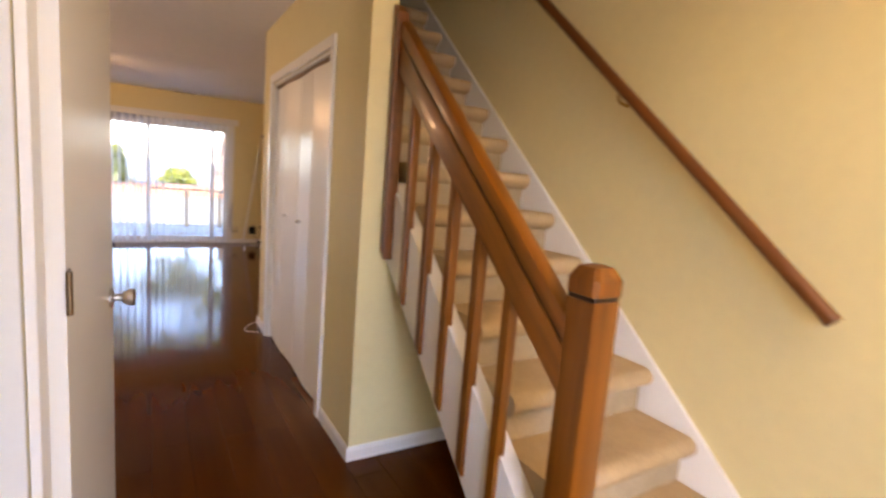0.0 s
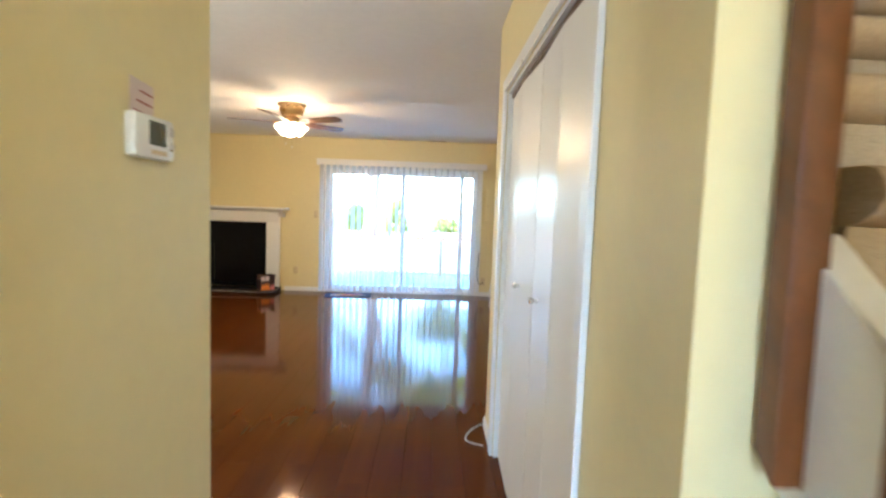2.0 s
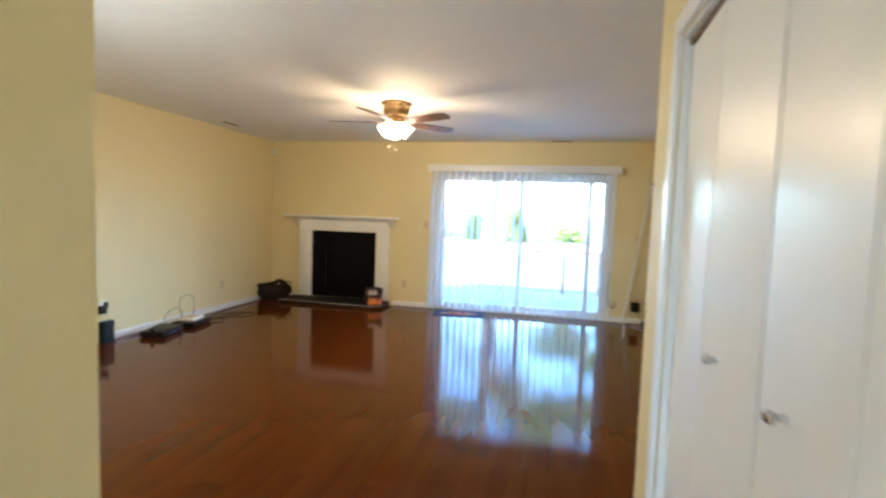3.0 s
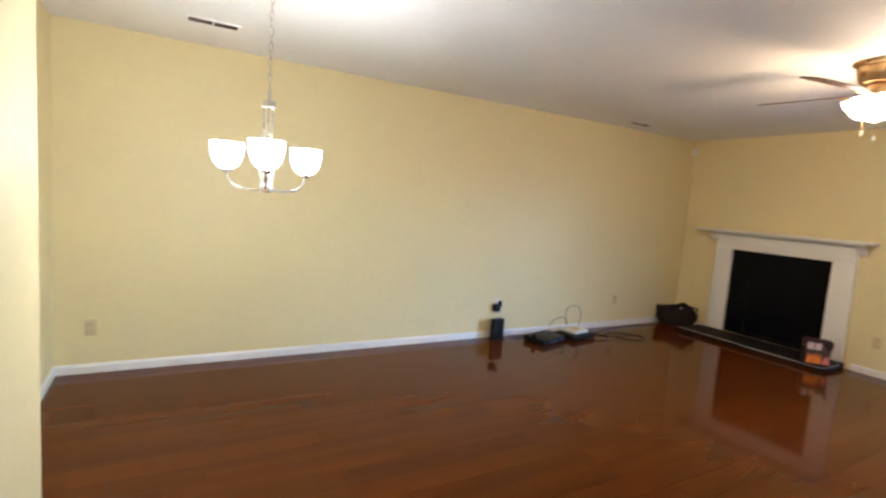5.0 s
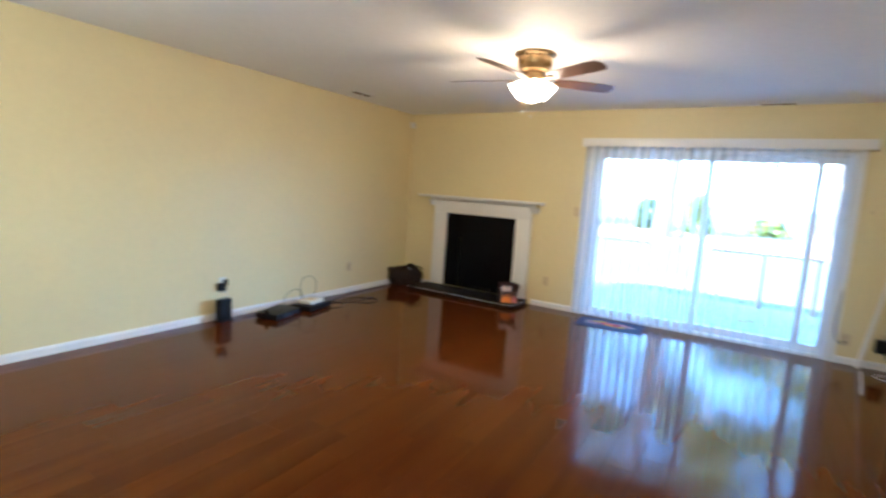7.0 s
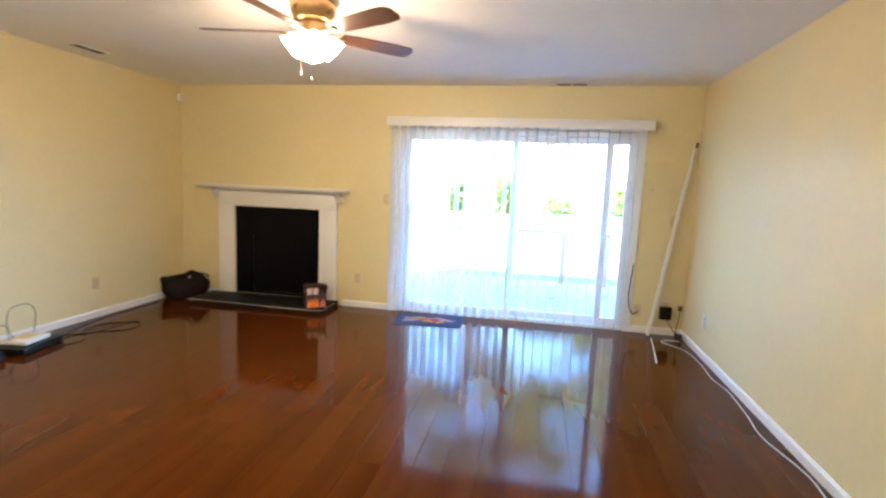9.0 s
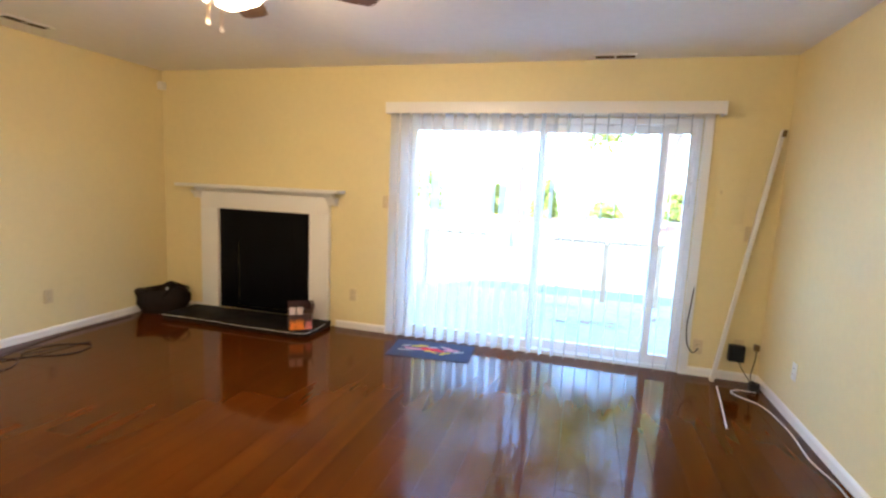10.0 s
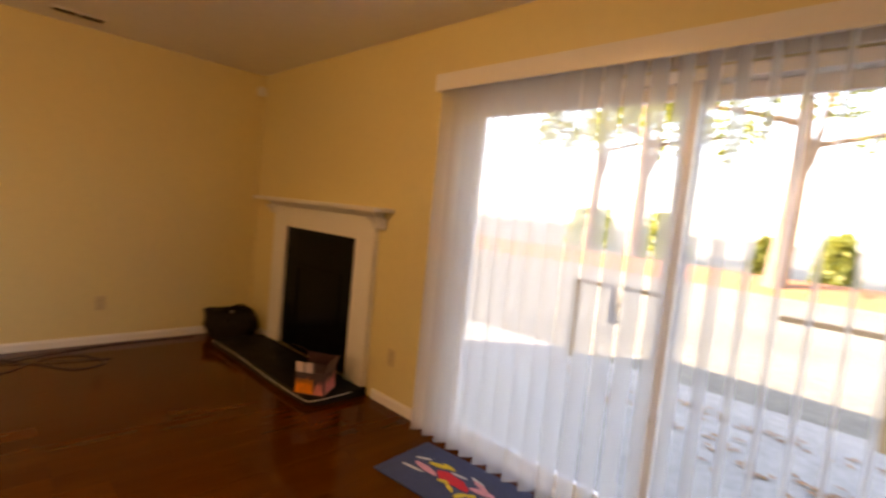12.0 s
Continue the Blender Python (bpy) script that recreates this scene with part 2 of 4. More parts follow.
# ---- mesh helpers ----
def add_box(bm, x0, x1, y0, y1, z0, z1, bevel=0.0, m=None):
    vs = [bm.verts.new(((x0, x1)[i], (y0, y1)[j], (z0, z1)[k])) for i in (0, 1) for j in (0, 1) for k in (0, 1)]
    quads = [(0, 1, 3, 2), (4, 6, 7, 5), (0, 4, 5, 1), (2, 3, 7, 6), (0, 2, 6, 4), (1, 5, 7, 3)]
    fs = [bm.faces.new([vs[i] for i in q]) for q in quads]
    if bevel > 0:
        es = list({e for f in fs for e in f.edges})
        r = bmesh.ops.bevel(bm, geom=es, offset=bevel, segments=2, affect='EDGES', profile=0.6)
        vs = list({v for f in r["faces"] for v in f.verts} | {v for v in vs if v.is_valid})
    if m is not None:
        bmesh.ops.transform(bm, matrix=m, verts=[v for v in vs if v.is_valid])
    return bm


def box(x0, x1, y0, y1, z0, z1, bevel=0.0, m=None):
    return add_box(bmesh.new(), x0, x1, y0, y1, z0, z1, bevel, m)


def lathe(profile, segments=32, m=None):
    bm = bmesh.new()
    rings = []
    for r, z in profile:
        if r < 1e-5:
            rings.append([bm.verts.new((0, 0, z))])
        else:
            rings.append([bm.verts.new((r * math.cos(2 * math.pi * k / segments), r * math.sin(2 * math.pi * k / segments), z)) for k in range(segments)])
    for a, b in zip(rings, rings[1:]):
        for k in range(segments):
            q = [a[k % len(a)], a[(k + 1) % len(a)], b[(k + 1) % len(b)], b[k % len(b)]]
            q = [v for n, v in enumerate(q) if v not in q[:n]]
            if len(q) > 2:
                bm.faces.new(q)
    bmesh.ops.recalc_face_normals(bm, faces=bm.faces[:])
    if m is not None:
        bmesh.ops.transform(bm, matrix=m, verts=bm.verts[:])
    return bm


def prism(outline, d0, d1, axis='x', bevel=0.0):
    """Extrudes a closed outline of (u, v) pairs along an axis: x -> (y, z), y -> (x, z), z -> (x, y)."""
    bm = bmesh.new()

    def at(u, v, d):
        return {'x': (d, u, v), 'y': (u, d, v), 'z': (u, v, d)}[axis]
    a = [bm.verts.new(at(u, v, d0)) for u, v in outline]
    b = [bm.verts.new(at(u, v, d1)) for u, v in outline]
    bm.faces.new(a)
    bm.faces.new(b[::-1])
    for k in range(len(a)):
        n = (k + 1) % len(a)
        bm.faces.new([a[k], b[k], b[n], a[n]])
    bmesh.ops.recalc_face_normals(bm, faces=bm.faces[:])
    if bevel > 0:
        bmesh.ops.bevel(bm, geom=bm.edges[:], offset=bevel, segments=2, affect='EDGES', profile=0.6)
    return bm


def tube(points, radius, segments=10, smooth=4):
    """A round tube through points, softened by Catmull-Rom."""
    pts = [Vector(p) for p in points]
    if smooth > 1 and len(pts) > 2:
        out = []
        for i in range(len(pts) - 1):
            p0, p1, p2, p3 = pts[max(i - 1, 0)], pts[i], pts[i + 1], pts[min(i + 2, len(pts) - 1)]
            for k in range(smooth):
                s = k / smooth
                out.append(0.5 * (2 * p1 + (p2 - p0) * s + (2 * p0 - 5 * p1 + 4 * p2 - p3) * s * s + (3 * p1 - p0 - 3 * p2 + p3) * s ** 3))
        out.append(pts[-1])
        pts = out
    bm = bmesh.new()
    rings = []
    side = None
    for i, p in enumerate(pts):
        d = (pts[min(i + 1, len(pts) - 1)] - pts[max(i - 1, 0)]).normalized()
        ref = side if side is not None else (Vector((0, 0, 1)) if abs(d.z) < 0.9 else Vector((1, 0, 0)))
        u = (ref - d * ref.dot(d)).normalized()
        side = u
        v = d.cross(u)
        r = radius(i / max(1, len(pts) - 1)) if callable(radius) else radius
        rings.append([bm.verts.new(p + r * (u * math.cos(2 * math.pi * k / segments) + v * math.sin(2 * math.pi * k / segments))) for k in range(segments)])
    for a, b in zip(rings, rings[1:]):
        for k in range(segments):
            n = (k + 1) % segments
            bm.faces.new([a[k], a[n], b[n], b[k]])
    bm.faces.new(rings[0][::-1])
    bm.faces.new(rings[-1])
    bmesh.ops.recalc_face_normals(bm, faces=bm.faces[:])
    return bm


def mesh_of(name, bm, mat, smooth=False):
    data = bpy.data.meshes.new(name)
    bm.to_mesh(data)
    bm.free()
    data.materials.append(mat)
    if smooth:
        data.shade_smooth()
        data.set_sharp_from_angle(angle=radians(38))
    return data


def part(name, bm, mat, parent, label="", smooth=True):
    ob = new(name, mesh_of(name, bm, mat, smooth))
    ob.parent = parent
    if label:
        tagged(ob, label)
    return ob


def thing(name, place, label, category, group="", rz=0.0):
    ob = new(name)
    ob.empty_display_size = 0.1
    ob.matrix_world = pose(*place, 0, 0, rz)
    return tagged(ob, label, category, group)


def single(name, bm, mat, label, category, kind="", group="", smooth=True):
    return tagged(new(name, mesh_of(name, bm, mat, smooth)), label, category, group, kind)


def structure(name, bm, mat, label, category, smooth=False):
    return single(name, bm, mat, label, category, "structure", smooth=smooth)


# ---- shell ----
RX, LX, FY, NY = 2.105, -3.65, 10.25, 3.68
CZ = 2.487
HL, HR = 0.155, 1.17
UP = 5.0
DX0, DX1, DZ = -0.93, 1.53, 2.04

bm = box(RX, RX + 0.15, -0.15, FY + 0.15, -0.2, UP)
structure("wall_east", bm, PAINT, "long cream painted wall beside stairs and living room", "wall")
bm = box(LX - 0.15, LX, 3.16, FY + 0.15, -0.2, CZ + 0.3)
structure("wall_west", bm, PAINT, "long cream painted wall with a white baseboard", "wall")
bm = box(LX, DX0, FY, FY + 0.15, -0.2, CZ + 0.3)
add_box(bm, DX1, RX, FY, FY + 0.15, -0.2, CZ + 0.3)
add_box(bm, DX0, DX1, FY, FY + 0.15, DZ, CZ + 0.3)
wall_north = structure("wall_north", bm, PAINT, "cream painted wall with fireplace and sliding door", "wall")
bm = box(-1.09, 0.05, NY - 0.12, NY, -0.2, CZ + 0.3)
add_box(bm, -1.21, -1.09, 3.19, NY, -0.2, CZ + 0.3)
add_box(bm, LX, -1.21, 3.19, 3.31, -0.2, CZ + 0.3)
structure("wall_dining", bm, PAINT, "cream painted wall closing the dining end", "wall")
bm = box(0.05, HL, 1.95, NY, -0.2, CZ + 0.3)
add_box(bm, 0.05, HL, 0.0, 1.26, -0.2, CZ + 0.3)
add_box(bm, 0.05, HL, 1.26, 1.95, 2.03, CZ + 0.3)
structure("wall_hall_west", bm, PAINT, "cream painted hallway wall with a doorway", "wall")
bm = box(-0.95, 0.05, 0.9, 1.02, -0.2, CZ + 0.3)
add_box(bm, -0.95, 0.05, 2.4, 2.52, -0.2, CZ + 0.3)
add_box(bm, -1.07, -0.95, 0.9, 2.52, -0.2, CZ + 0.3)
structure("wall_small_room", bm, PAINT, "cream painted walls of a small side room", "wall")
CY0, CY1 = 3.50, 4.95
HE = 5.32
bm = box(HR, 1.29, 2.98, CY0, -0.2, UP)
add_box(bm, HR, 1.29, CY1, HE, -0.2, UP)
add_box(bm, HR, 1.29, CY0, CY1, 2.03, UP)
add_box(bm, 1.29, RX, HE - 0.12, HE, -0.2, UP)
structure("wall_hall_east", bm, PAINT, "cream painted hallway wall with a closet opening", "wall")
bm = box(1.29, RX, 2.98, 3.08, -0.2, 1.08)
structure("wall_under_stairs", bm, PAINT, "cream painted wall closing the space under stairs", "wall")
bm = box(0.05, 0.26, -0.15, 0.0, -0.2, UP)
add_box(bm, 1.18, RX, -0.15, 0.0, -0.2, UP)
add_box(bm, 0.26, 1.18, -0.15, 0.0, 2.06, UP)
structure("wall_south", bm, PAINT, "cream painted entry wall around the front doorway", "wall")
bm = box(0.05, 1.29, HE, HE + 0.12, CZ + 0.3, UP)
add_box(bm, 0.05, 0.17, -0.15, HE, CZ + 0.3, UP)
structure("wall_upper", bm, PAINT, "cream painted walls of the stairwell above", "wall")

bm = box(LX - 0.15, 1.29, 0.9, FY + 0.15, CZ, CZ + 0.3)
add_box(bm, 1.29, RX, HE, FY + 0.15, CZ, CZ + 0.3)
add_box(bm, 0.05, RX, -0.15, 0.9, CZ, CZ + 0.3)
structure("ceiling", bm, CEILING, "white finely textured ceiling", "ceiling")
bm = box(0.05, RX + 0.15, -0.15, HE + 0.12, UP, UP + 0.1)
structure("ceiling_upper", bm, CEILING, "white ceiling above the stairwell", "ceiling")
# Unseen mass over the living room, added so its shadow covers the patio.
bm = box(LX - 0.15, RX + 0.15, HE + 0.14, FY + 0.15, CZ + 0.31, UP + 0.1)
structure("upper_storey_shade", bm, SIDING, "unseen plain upper storey, added to shade the patio", "upper storey")
bm = box(LX - 0.15, RX + 0.15, -0.15, FY + 0.15, -0.2, -0.012)
floor = structure("floor", bm, DARKSLOT, "dark cherry laminate plank floor, glossy", "floor")


# ---- baseboards and casings ----
def baseboard(name, pts_from, pts_to, nrm):
    """A board with a stepped top along a wall, from one end to the other; nrm points into the room."""
    a, b, n = Vector((*pts_from, 0)), Vector((*pts_to, 0)), Vector((*nrm, 0))
    prof = [(0, 0), (0.013, 0), (0.013, 0.052), (0.009, 0.061), (0.005, 0.070), (0, 0.070)]
    bm = bmesh.new()
    r = [[bm.verts.new(p + n * d + Vector((0, 0, z))) for d, z in prof] for p in (a, b)]
    bm.faces.new(r[0])
    bm.faces.new(r[1][::-1])
    for k in range(len(prof)):
        q = (k + 1) % len(prof)
        bm.faces.new([r[0][k], r[1][k], r[1][q], r[0][q]])
    bmesh.ops.recalc_face_normals(bm, faces=bm.faces[:])
    return structure(name, bm, WHITE, "white painted wooden baseboard", "baseboard")


baseboard("baseboard", (LX, 3.31), (LX, FY), (1, 0))
baseboard("baseboard", (LX + 0.014, FY), (-3.14, FY), (0, -1))
baseboard("baseboard", (-1.58, FY), (DX0 - 0.06, FY), (0, -1))
baseboard("baseboard", (DX1 + 0.071, FY), (RX - 0.014, FY), (0, -1))
baseboard("baseboard", (RX, HE), (RX, FY), (-1, 0))
baseboard("baseboard", (HL, 2.04), (HL, NY + 0.014), (1, 0))
baseboard("baseboard", (-1.09, NY), (HL + 0.014, NY), (0, 1))
baseboard("baseboard", (LX + 0.014, 3.31), (-1.21, 3.31), (0, 1))
baseboard("baseboard", (HR, 2.966), (HR, CY0 - 0.065), (-1, 0))
baseboard("baseboard", (HR, CY1 + 0.065), (HR, HE + 0.014), (-1, 0))
baseboard("baseboard", (HR - 0.014, 2.98), (RX, 2.98), (0, -1))
baseboard("baseboard", (HR, HE), (RX - 0.014, HE), (0, 1))


def casing(name, face, n, y0, y1, top, width=0.06):
    """White casing round an opening in a wall of constant x."""
    d0, d1 = sorted((face + 0.002 * n, face + 0.02 * n))
    bm = box(d0, d1, y0 - width, y0, 0, top, 0.003)
    add_box(bm, d0, d1, y1, y1 + width, 0, top, 0.003)
    add_box(bm, d0, d1, y0 - width, y1 + width, top, top + width, 0.003)
    return structure(name, bm, WHITE, "white painted door casing", "trim")


casing("trim", HR, -1, CY0, CY1, 2.03)
casing("trim", HL, 1, 1.26, 1.95, 2.03, 0.085)
bm = box(0.05, HL, 1.935, 1.949, 0, 2.03)
add_box(bm, 0.05, HL, 1.261, 1.275, 0, 2.03)
structure("trim", bm, WHITE, "white painted door jamb", "trim")
bm = box(1.172, 1.288, CY1 - 0.014, CY1 - 0.001, 0, 2.03)
add_box(bm, 1.172, 1.288, CY0 + 0.001, CY0 + 0.014, 0, 2.03)
add_box(bm, 1.172, 1.288, CY0 + 0.014, CY1 - 0.014, 2.012, 2.029)
structure("trim", bm, WHITE, "white painted closet jamb", "trim")


# ---- hallway ----
def knob_mesh(d):
    return lathe([(0.0, 0), (0.032, 0), (0.032, 0.006), (0.012, 0.012), (0.011, 0.03), (0.018, 0.034), (0.027, 0.05), (0.027, 0.062), (0.022, 0.068), (0, 0.069)], 28, d)


hall_door = thing("open_door", (HL + 0.012, 2.07, 0), "plain white slab door swung open against hall wall", "door", rz=-3.0)
part("slab", box(0.0, 0.035, 0.0, 0.706, 0.012, 2.02, 0.002), DOORWHITE, hall_door, smooth=False)
kn = part("door_knob", knob_mesh(pose(0.035, 0.64, 0.935, 0, 90, 0)), NICKEL, hall_door, "satin nickel door knob")
for hz in (0.28, 1.105, 1.85):
    h = part("hinge", box(0.035, 0.0375, 0.002, 0.034, hz - 0.044, hz + 0.044, 0.001), HINGE, hall_door, "aged bronze hinge leaf")
    part("knuckle", tube([(0.041, -0.004, hz - 0.044), (0.041, -0.004, hz + 0.044)], 0.006, 10, 1), HINGE, h)


def bifold(name, ys, knob_y, out):
    ob = thing(name, (HR + 0.028, 0, 0), "white flush bifold closet door with small knob", "closet door", "bifold closet doors")
    y0, ym, y1 = ys
    for a, b, xa, xb in ((y0, ym, 0.0, -out), (ym, y1, -out, 0.0)):
        outline = [(xa, a + 0.002), (xb, b - 0.002), (xb + 0.03, b - 0.002), (xa + 0.03, a + 0.002)]
        part("panel", prism(outline, 0.015, 1.985, 'z', 0.0015), DOORWHITE, ob, smooth=False)
    part("door_knob", lathe([(0, 0), (0.008, 0), (0.006, 0.012), (0.013, 0.02), (0.013, 0.028), (0.008, 0.033), (0, 0.034)], 18, pose(-out * 0.6, knob_y, 1.052, 0, -90, 0)), NICKEL, ob, "small nickel knob")
    return ob


bifold("bifold_door", (4.232, 4.582, 4.932), 4.47, 0.012)
bifold("bifold_door", (3.518, 3.872, 4.226), 4.09, 0.016)
track = thing("bifold_track", (0, 0, 0), "dark metal bifold track under the head jamb", "door track")
part("channel", box(HR + 0.02, HR + 0.06, CY0 + 0.015, CY1 - 0.015, 1.99, 2.011), HINGE, track)

# thermostat with a folded paper tucked behind it
thermo = thing("thermostat", (HL, 3.364, 1.512), "white wall thermostat with a grey screen", "thermostat")
part("body", box(0.0, 0.028, -0.076, 0.076, -0.047, 0.047, 0.013), WHITEPLASTIC, thermo)
part("screen", box(0.0265, 0.0295, -0.028, 0.036, -0.017, 0.034, 0.001), SCREEN, thermo, "dark grey display")
part("button_pad", lathe([(0, 0), (0.012, 0), (0.011, 0.003), (0, 0.0035)], 20, pose(0.027, 0.058, 0.02, 0, 90, 0)), NICKEL, thermo)
part("button_pad", lathe([(0, 0), (0.012, 0), (0.011, 0.003), (0, 0.0035)], 20, pose(0.027, 0.058, -0.012, 0, 90, 0)), NICKEL, thermo)
part("label_strip", box(0.0265, 0.0285, -0.02, 0.04, -0.036, -0.026, 0.0005), BEIGEPLASTIC, thermo)
paper = thing("paper_note", (HL + 0.004, 3.35, 1.575), "creased pink paper tucked behind thermostat", "paper note")
part("sheet", prism([(-0.042, -0.07), (0.042, -0.07), (0.044, 0.048), (-0.04, 0.056)], 0.0, 0.0012, 'x'), PAPER, paper)
for k, zz in enumerate((0.03, 0.008, -0.014)):
    part("print_line", box(0.0012, 0.0022, -0.012 - 0.009 * k, 0.036, zz - 0.002, zz + 0.002, 0, pose(0, 0, 0, -5, 0, 0)), REDPRINT, paper)

# ---- staircase ----
RISE, RUN, Y1, Z1 = 0.19, 0.2175, 1.65, 0.225
SLOPE = RISE / RUN
SX0, SX1 = 1.375, RX - 0.02
stairs = thing("staircase", (0, 0, 0), "carpeted staircase with white stringers", "staircase")
N = 14
for k in range(N):
    y, z = 1.387 + RUN * k, 0.13 + RISE * k
    low = max(0.0, z - RISE)
    nose = [(y + 0.058, z - 0.085), (y + 0.035, z - 0.078), (y + 0.012, z - 0.064), (y + 0.0, z - 0.043), (y + 0.003, z - 0.022), (y + 0.018, z - 0.006), (y + 0.04, z), (y + RUN + 0.058, z), (y + RUN + 0.058, z - 0.085)]
    part("tread", prism(nose, SX0, SX1, 'x'), CARPET, stairs, "beige carpeted tread with rounded nosing")
    part("riser", box(SX0, SX1, y + 0.058, y + 0.076, low + 0.001, z - 0.0855), RISER, stairs, "pale beige carpeted riser")


def zline(y, off):
    return Z1 + (y - Y1) * SLOPE + off


ye = HE - 0.13
part("wall_stringer", prism([(1.33, 0), (1.62, 0), (ye, zline(ye, -0.25)), (ye, zline(ye, 0.15)), (1.33, zline(1.33, 0.15))], SX1 + 0.001, RX - 0.001, 'x', 0.002), WHITE, stairs, "white painted skirt board on the wall")
part("open_stringer", prism([(1.66, 0), (1.86, 0), (2.975, zline(2.975, -0.40)), (2.975, zline(2.975, -0.02)), (1.66, zline(1.66, -0.02))], 1.308, SX0 - 0.001, 'x', 0.002), WHITE, stairs, "white painted open stringer")
part("soffit", prism([(1.70, 0.0), (1.72, 0), (2.975, zline(2.975, -0.30)), (2.975, zline(2.975, -0.27))], SX0, SX1, 'x'), WHITE, stairs, "white painted soffit")

balustrade = thing("stair_balustrade", (1.337, 1.74, 0), "honey-stained oak balustrade with square newel", "balustrade")
part("newel_post", box(-0.054, 0.042, -0.05, 0.046, 0.0, 1.115, 0.006), OAK, balustrade)
cap = bmesh.new()
for w, z in ((0.044, 1.115), (0.044, 1.124), (0.056, 1.128), (0.056, 1.170), (0.036, 1.200), (0.014, 1.206)):
    w *= 0.93
    c = w * 0.80
    for u, v in ((w, c), (c, w), (-c, w), (-w, c), (-w, -c), (-c, -w), (c, -w), (w, -c)):
        cap.verts.new((u - 0.006, v - 0.002, z))
cap.verts.ensure_lookup_table()
for r in range(5):
    for k in range(8):
        a, b = r * 8 + k, r * 8 + (k + 1) % 8
        cap.faces.new([cap.verts[a], cap.verts[b], cap.verts[b + 8], cap.verts[a + 8]])
cap.faces.new([cap.verts[40 + k] for k in range(8)])
part("newel_cap", cap, OAK, balustrade, "chamfered oak cap with dark groove", smooth=False)
part("cap_groove", box(-0.050, 0.038, -0.047, 0.043, 1.1152, 1.1265), GROOVE, balustrade, smooth=False)


def along(y, off):
    return zline(y + 1.74, off)


ya, yb = 0.04, 1.18
part("lower_rail", prism([(ya, along(ya, 0.505)), (yb, along(yb, 0.505)), (yb, along(yb, 0.64)), (ya, along(ya, 0.64))], -0.056, -0.006, 'x', 0.004), OAKRAIL, balustrade)
part("groove_strip", prism([(ya, along(ya, 0.64)), (yb, along(yb, 0.64)), (yb, along(yb, 0.653)), (ya, along(ya, 0.653))], -0.050, -0.010, 'x'), GROOVE, balustrade, "dark groove under the handrail")
part("handrail", prism([(ya, along(ya, 0.653)), (yb, along(yb, 0.653)), (yb, along(yb, 0.725)), (ya, along(ya, 0.725))], -0.058, -0.003, 'x', 0.008), OAKRAIL, balustrade, "broad honey oak handrail")
part("half_newel", prism([(1.182, along(1.182, -0.33)), (1.228, along(1.228, -0.33)), (1.228, along(1.228, 0.76)), (1.182, along(1.182, 0.76))], -0.072, -0.018, 'x', 0.003), DARKOAK, balustrade, "dark oak half post at the wall")
for k in range(5):
    y = 1.035 - 0.185 * k
    part("baluster", prism([(y - 0.02, along(y - 0.02, -0.36)), (y + 0.02, along(y + 0.02, -0.36)), (y + 0.02, along(y + 0.02, 0.56)), (y - 0.02, along(y - 0.02, 0.56))], -0.047, -0.012, 'x', 0.003), OAK, balustrade)

rail = thing("wall_handrail", (RX - 0.065, 0, 0), "dark-stained oak handrail on wall brackets", "handrail")
r0, r1 = 1.47, 4.6
part("rail", tube([(0, r0, 1.07), (0, r1, 1.07 + (r1 - r0) * SLOPE)], 0.024, 16, 1), DARKOAK, rail)
for y in (2.35, 3.6):
    z = 1.07 + (y - r0) * SLOPE
    part("bracket", tube([(0, y, z - 0.02), (0.005, y, z - 0.06), (0.063, y, z - 0.075)], 0.007, 8, 4), BRASS, rail, "brass bracket")

# ---- sliding door, blinds ----
slider = thing("sliding_door", (0, FY, 0), "white vinyl sliding patio door, closed", "sliding door")
jx0, jx1, jz = DX0 + 0.004, DX1 - 0.004, DZ - 0.004
bm = box(jx0, jx0 + 0.05, 0.012, 0.13, 0.0, jz)
add_box(bm, jx1 - 0.035, jx1, 0.012, 0.13, 0.0, jz)
add_box(bm, jx0 + 0.05, jx1 - 0.035, 0.012, 0.13, jz - 0.05, jz)
add_box(bm, jx0 + 0.05, jx1 - 0.035, 0.012, 0.13, 0.0, 0.03)
part("door_frame", bm, VINYL, slider, smooth=False)


def sash(x0, x1, y0, right=0.065):
    bm = box(x0, x0 + 0.065, y0, y0 + 0.035, 0.032, jz - 0.052, 0.003)
    add_box(bm, x1 - right, x1, y0, y0 + 0.035, 0.032, jz - 0.052, 0.003)
    add_box(bm, x0 + 0.065, x1 - right, y0, y0 + 0.035, jz - 0.117, jz - 0.052, 0.003)
    add_box(bm, x0 + 0.065, x1 - right, y0, y0 + 0.035, 0.032, 0.11, 0.003)
    s = part("sash", bm, VINYL, slider, smooth=False)
    g = part("pane", box(x0 + 0.06, x1 - right + 0.005, y0 + 0.014, y0 + 0.02, 0.105, jz - 0.112), GLASS, s, smooth=False)
    g.visible_shadow = False
    return s


s1 = sash(jx0 + 0.05, 0.345, 0.03)
s2 = sash(0.285, 1.30, 0.08)
s3 = sash(1.235, jx1 - 0.036, 0.04, 0.04)
part("door_pull", box(0.09, 0.125, -0.02, 0.03, 0.93, 1.10, 0.006), NICKEL, s1, "grey pull handle")
part("latch", box(-0.80, -0.765, -0.01, 0.03, 1.12, 1.20, 0.006), NICKEL, s1, "grey latch handle")
bm = box(DX0 - 0.058, DX0, -0.02, -0.002, 0, DZ, 0.003)
add_box(bm, DX1, DX1 + 0.07, -0.02, -0.002, 0, DZ, 0.003)
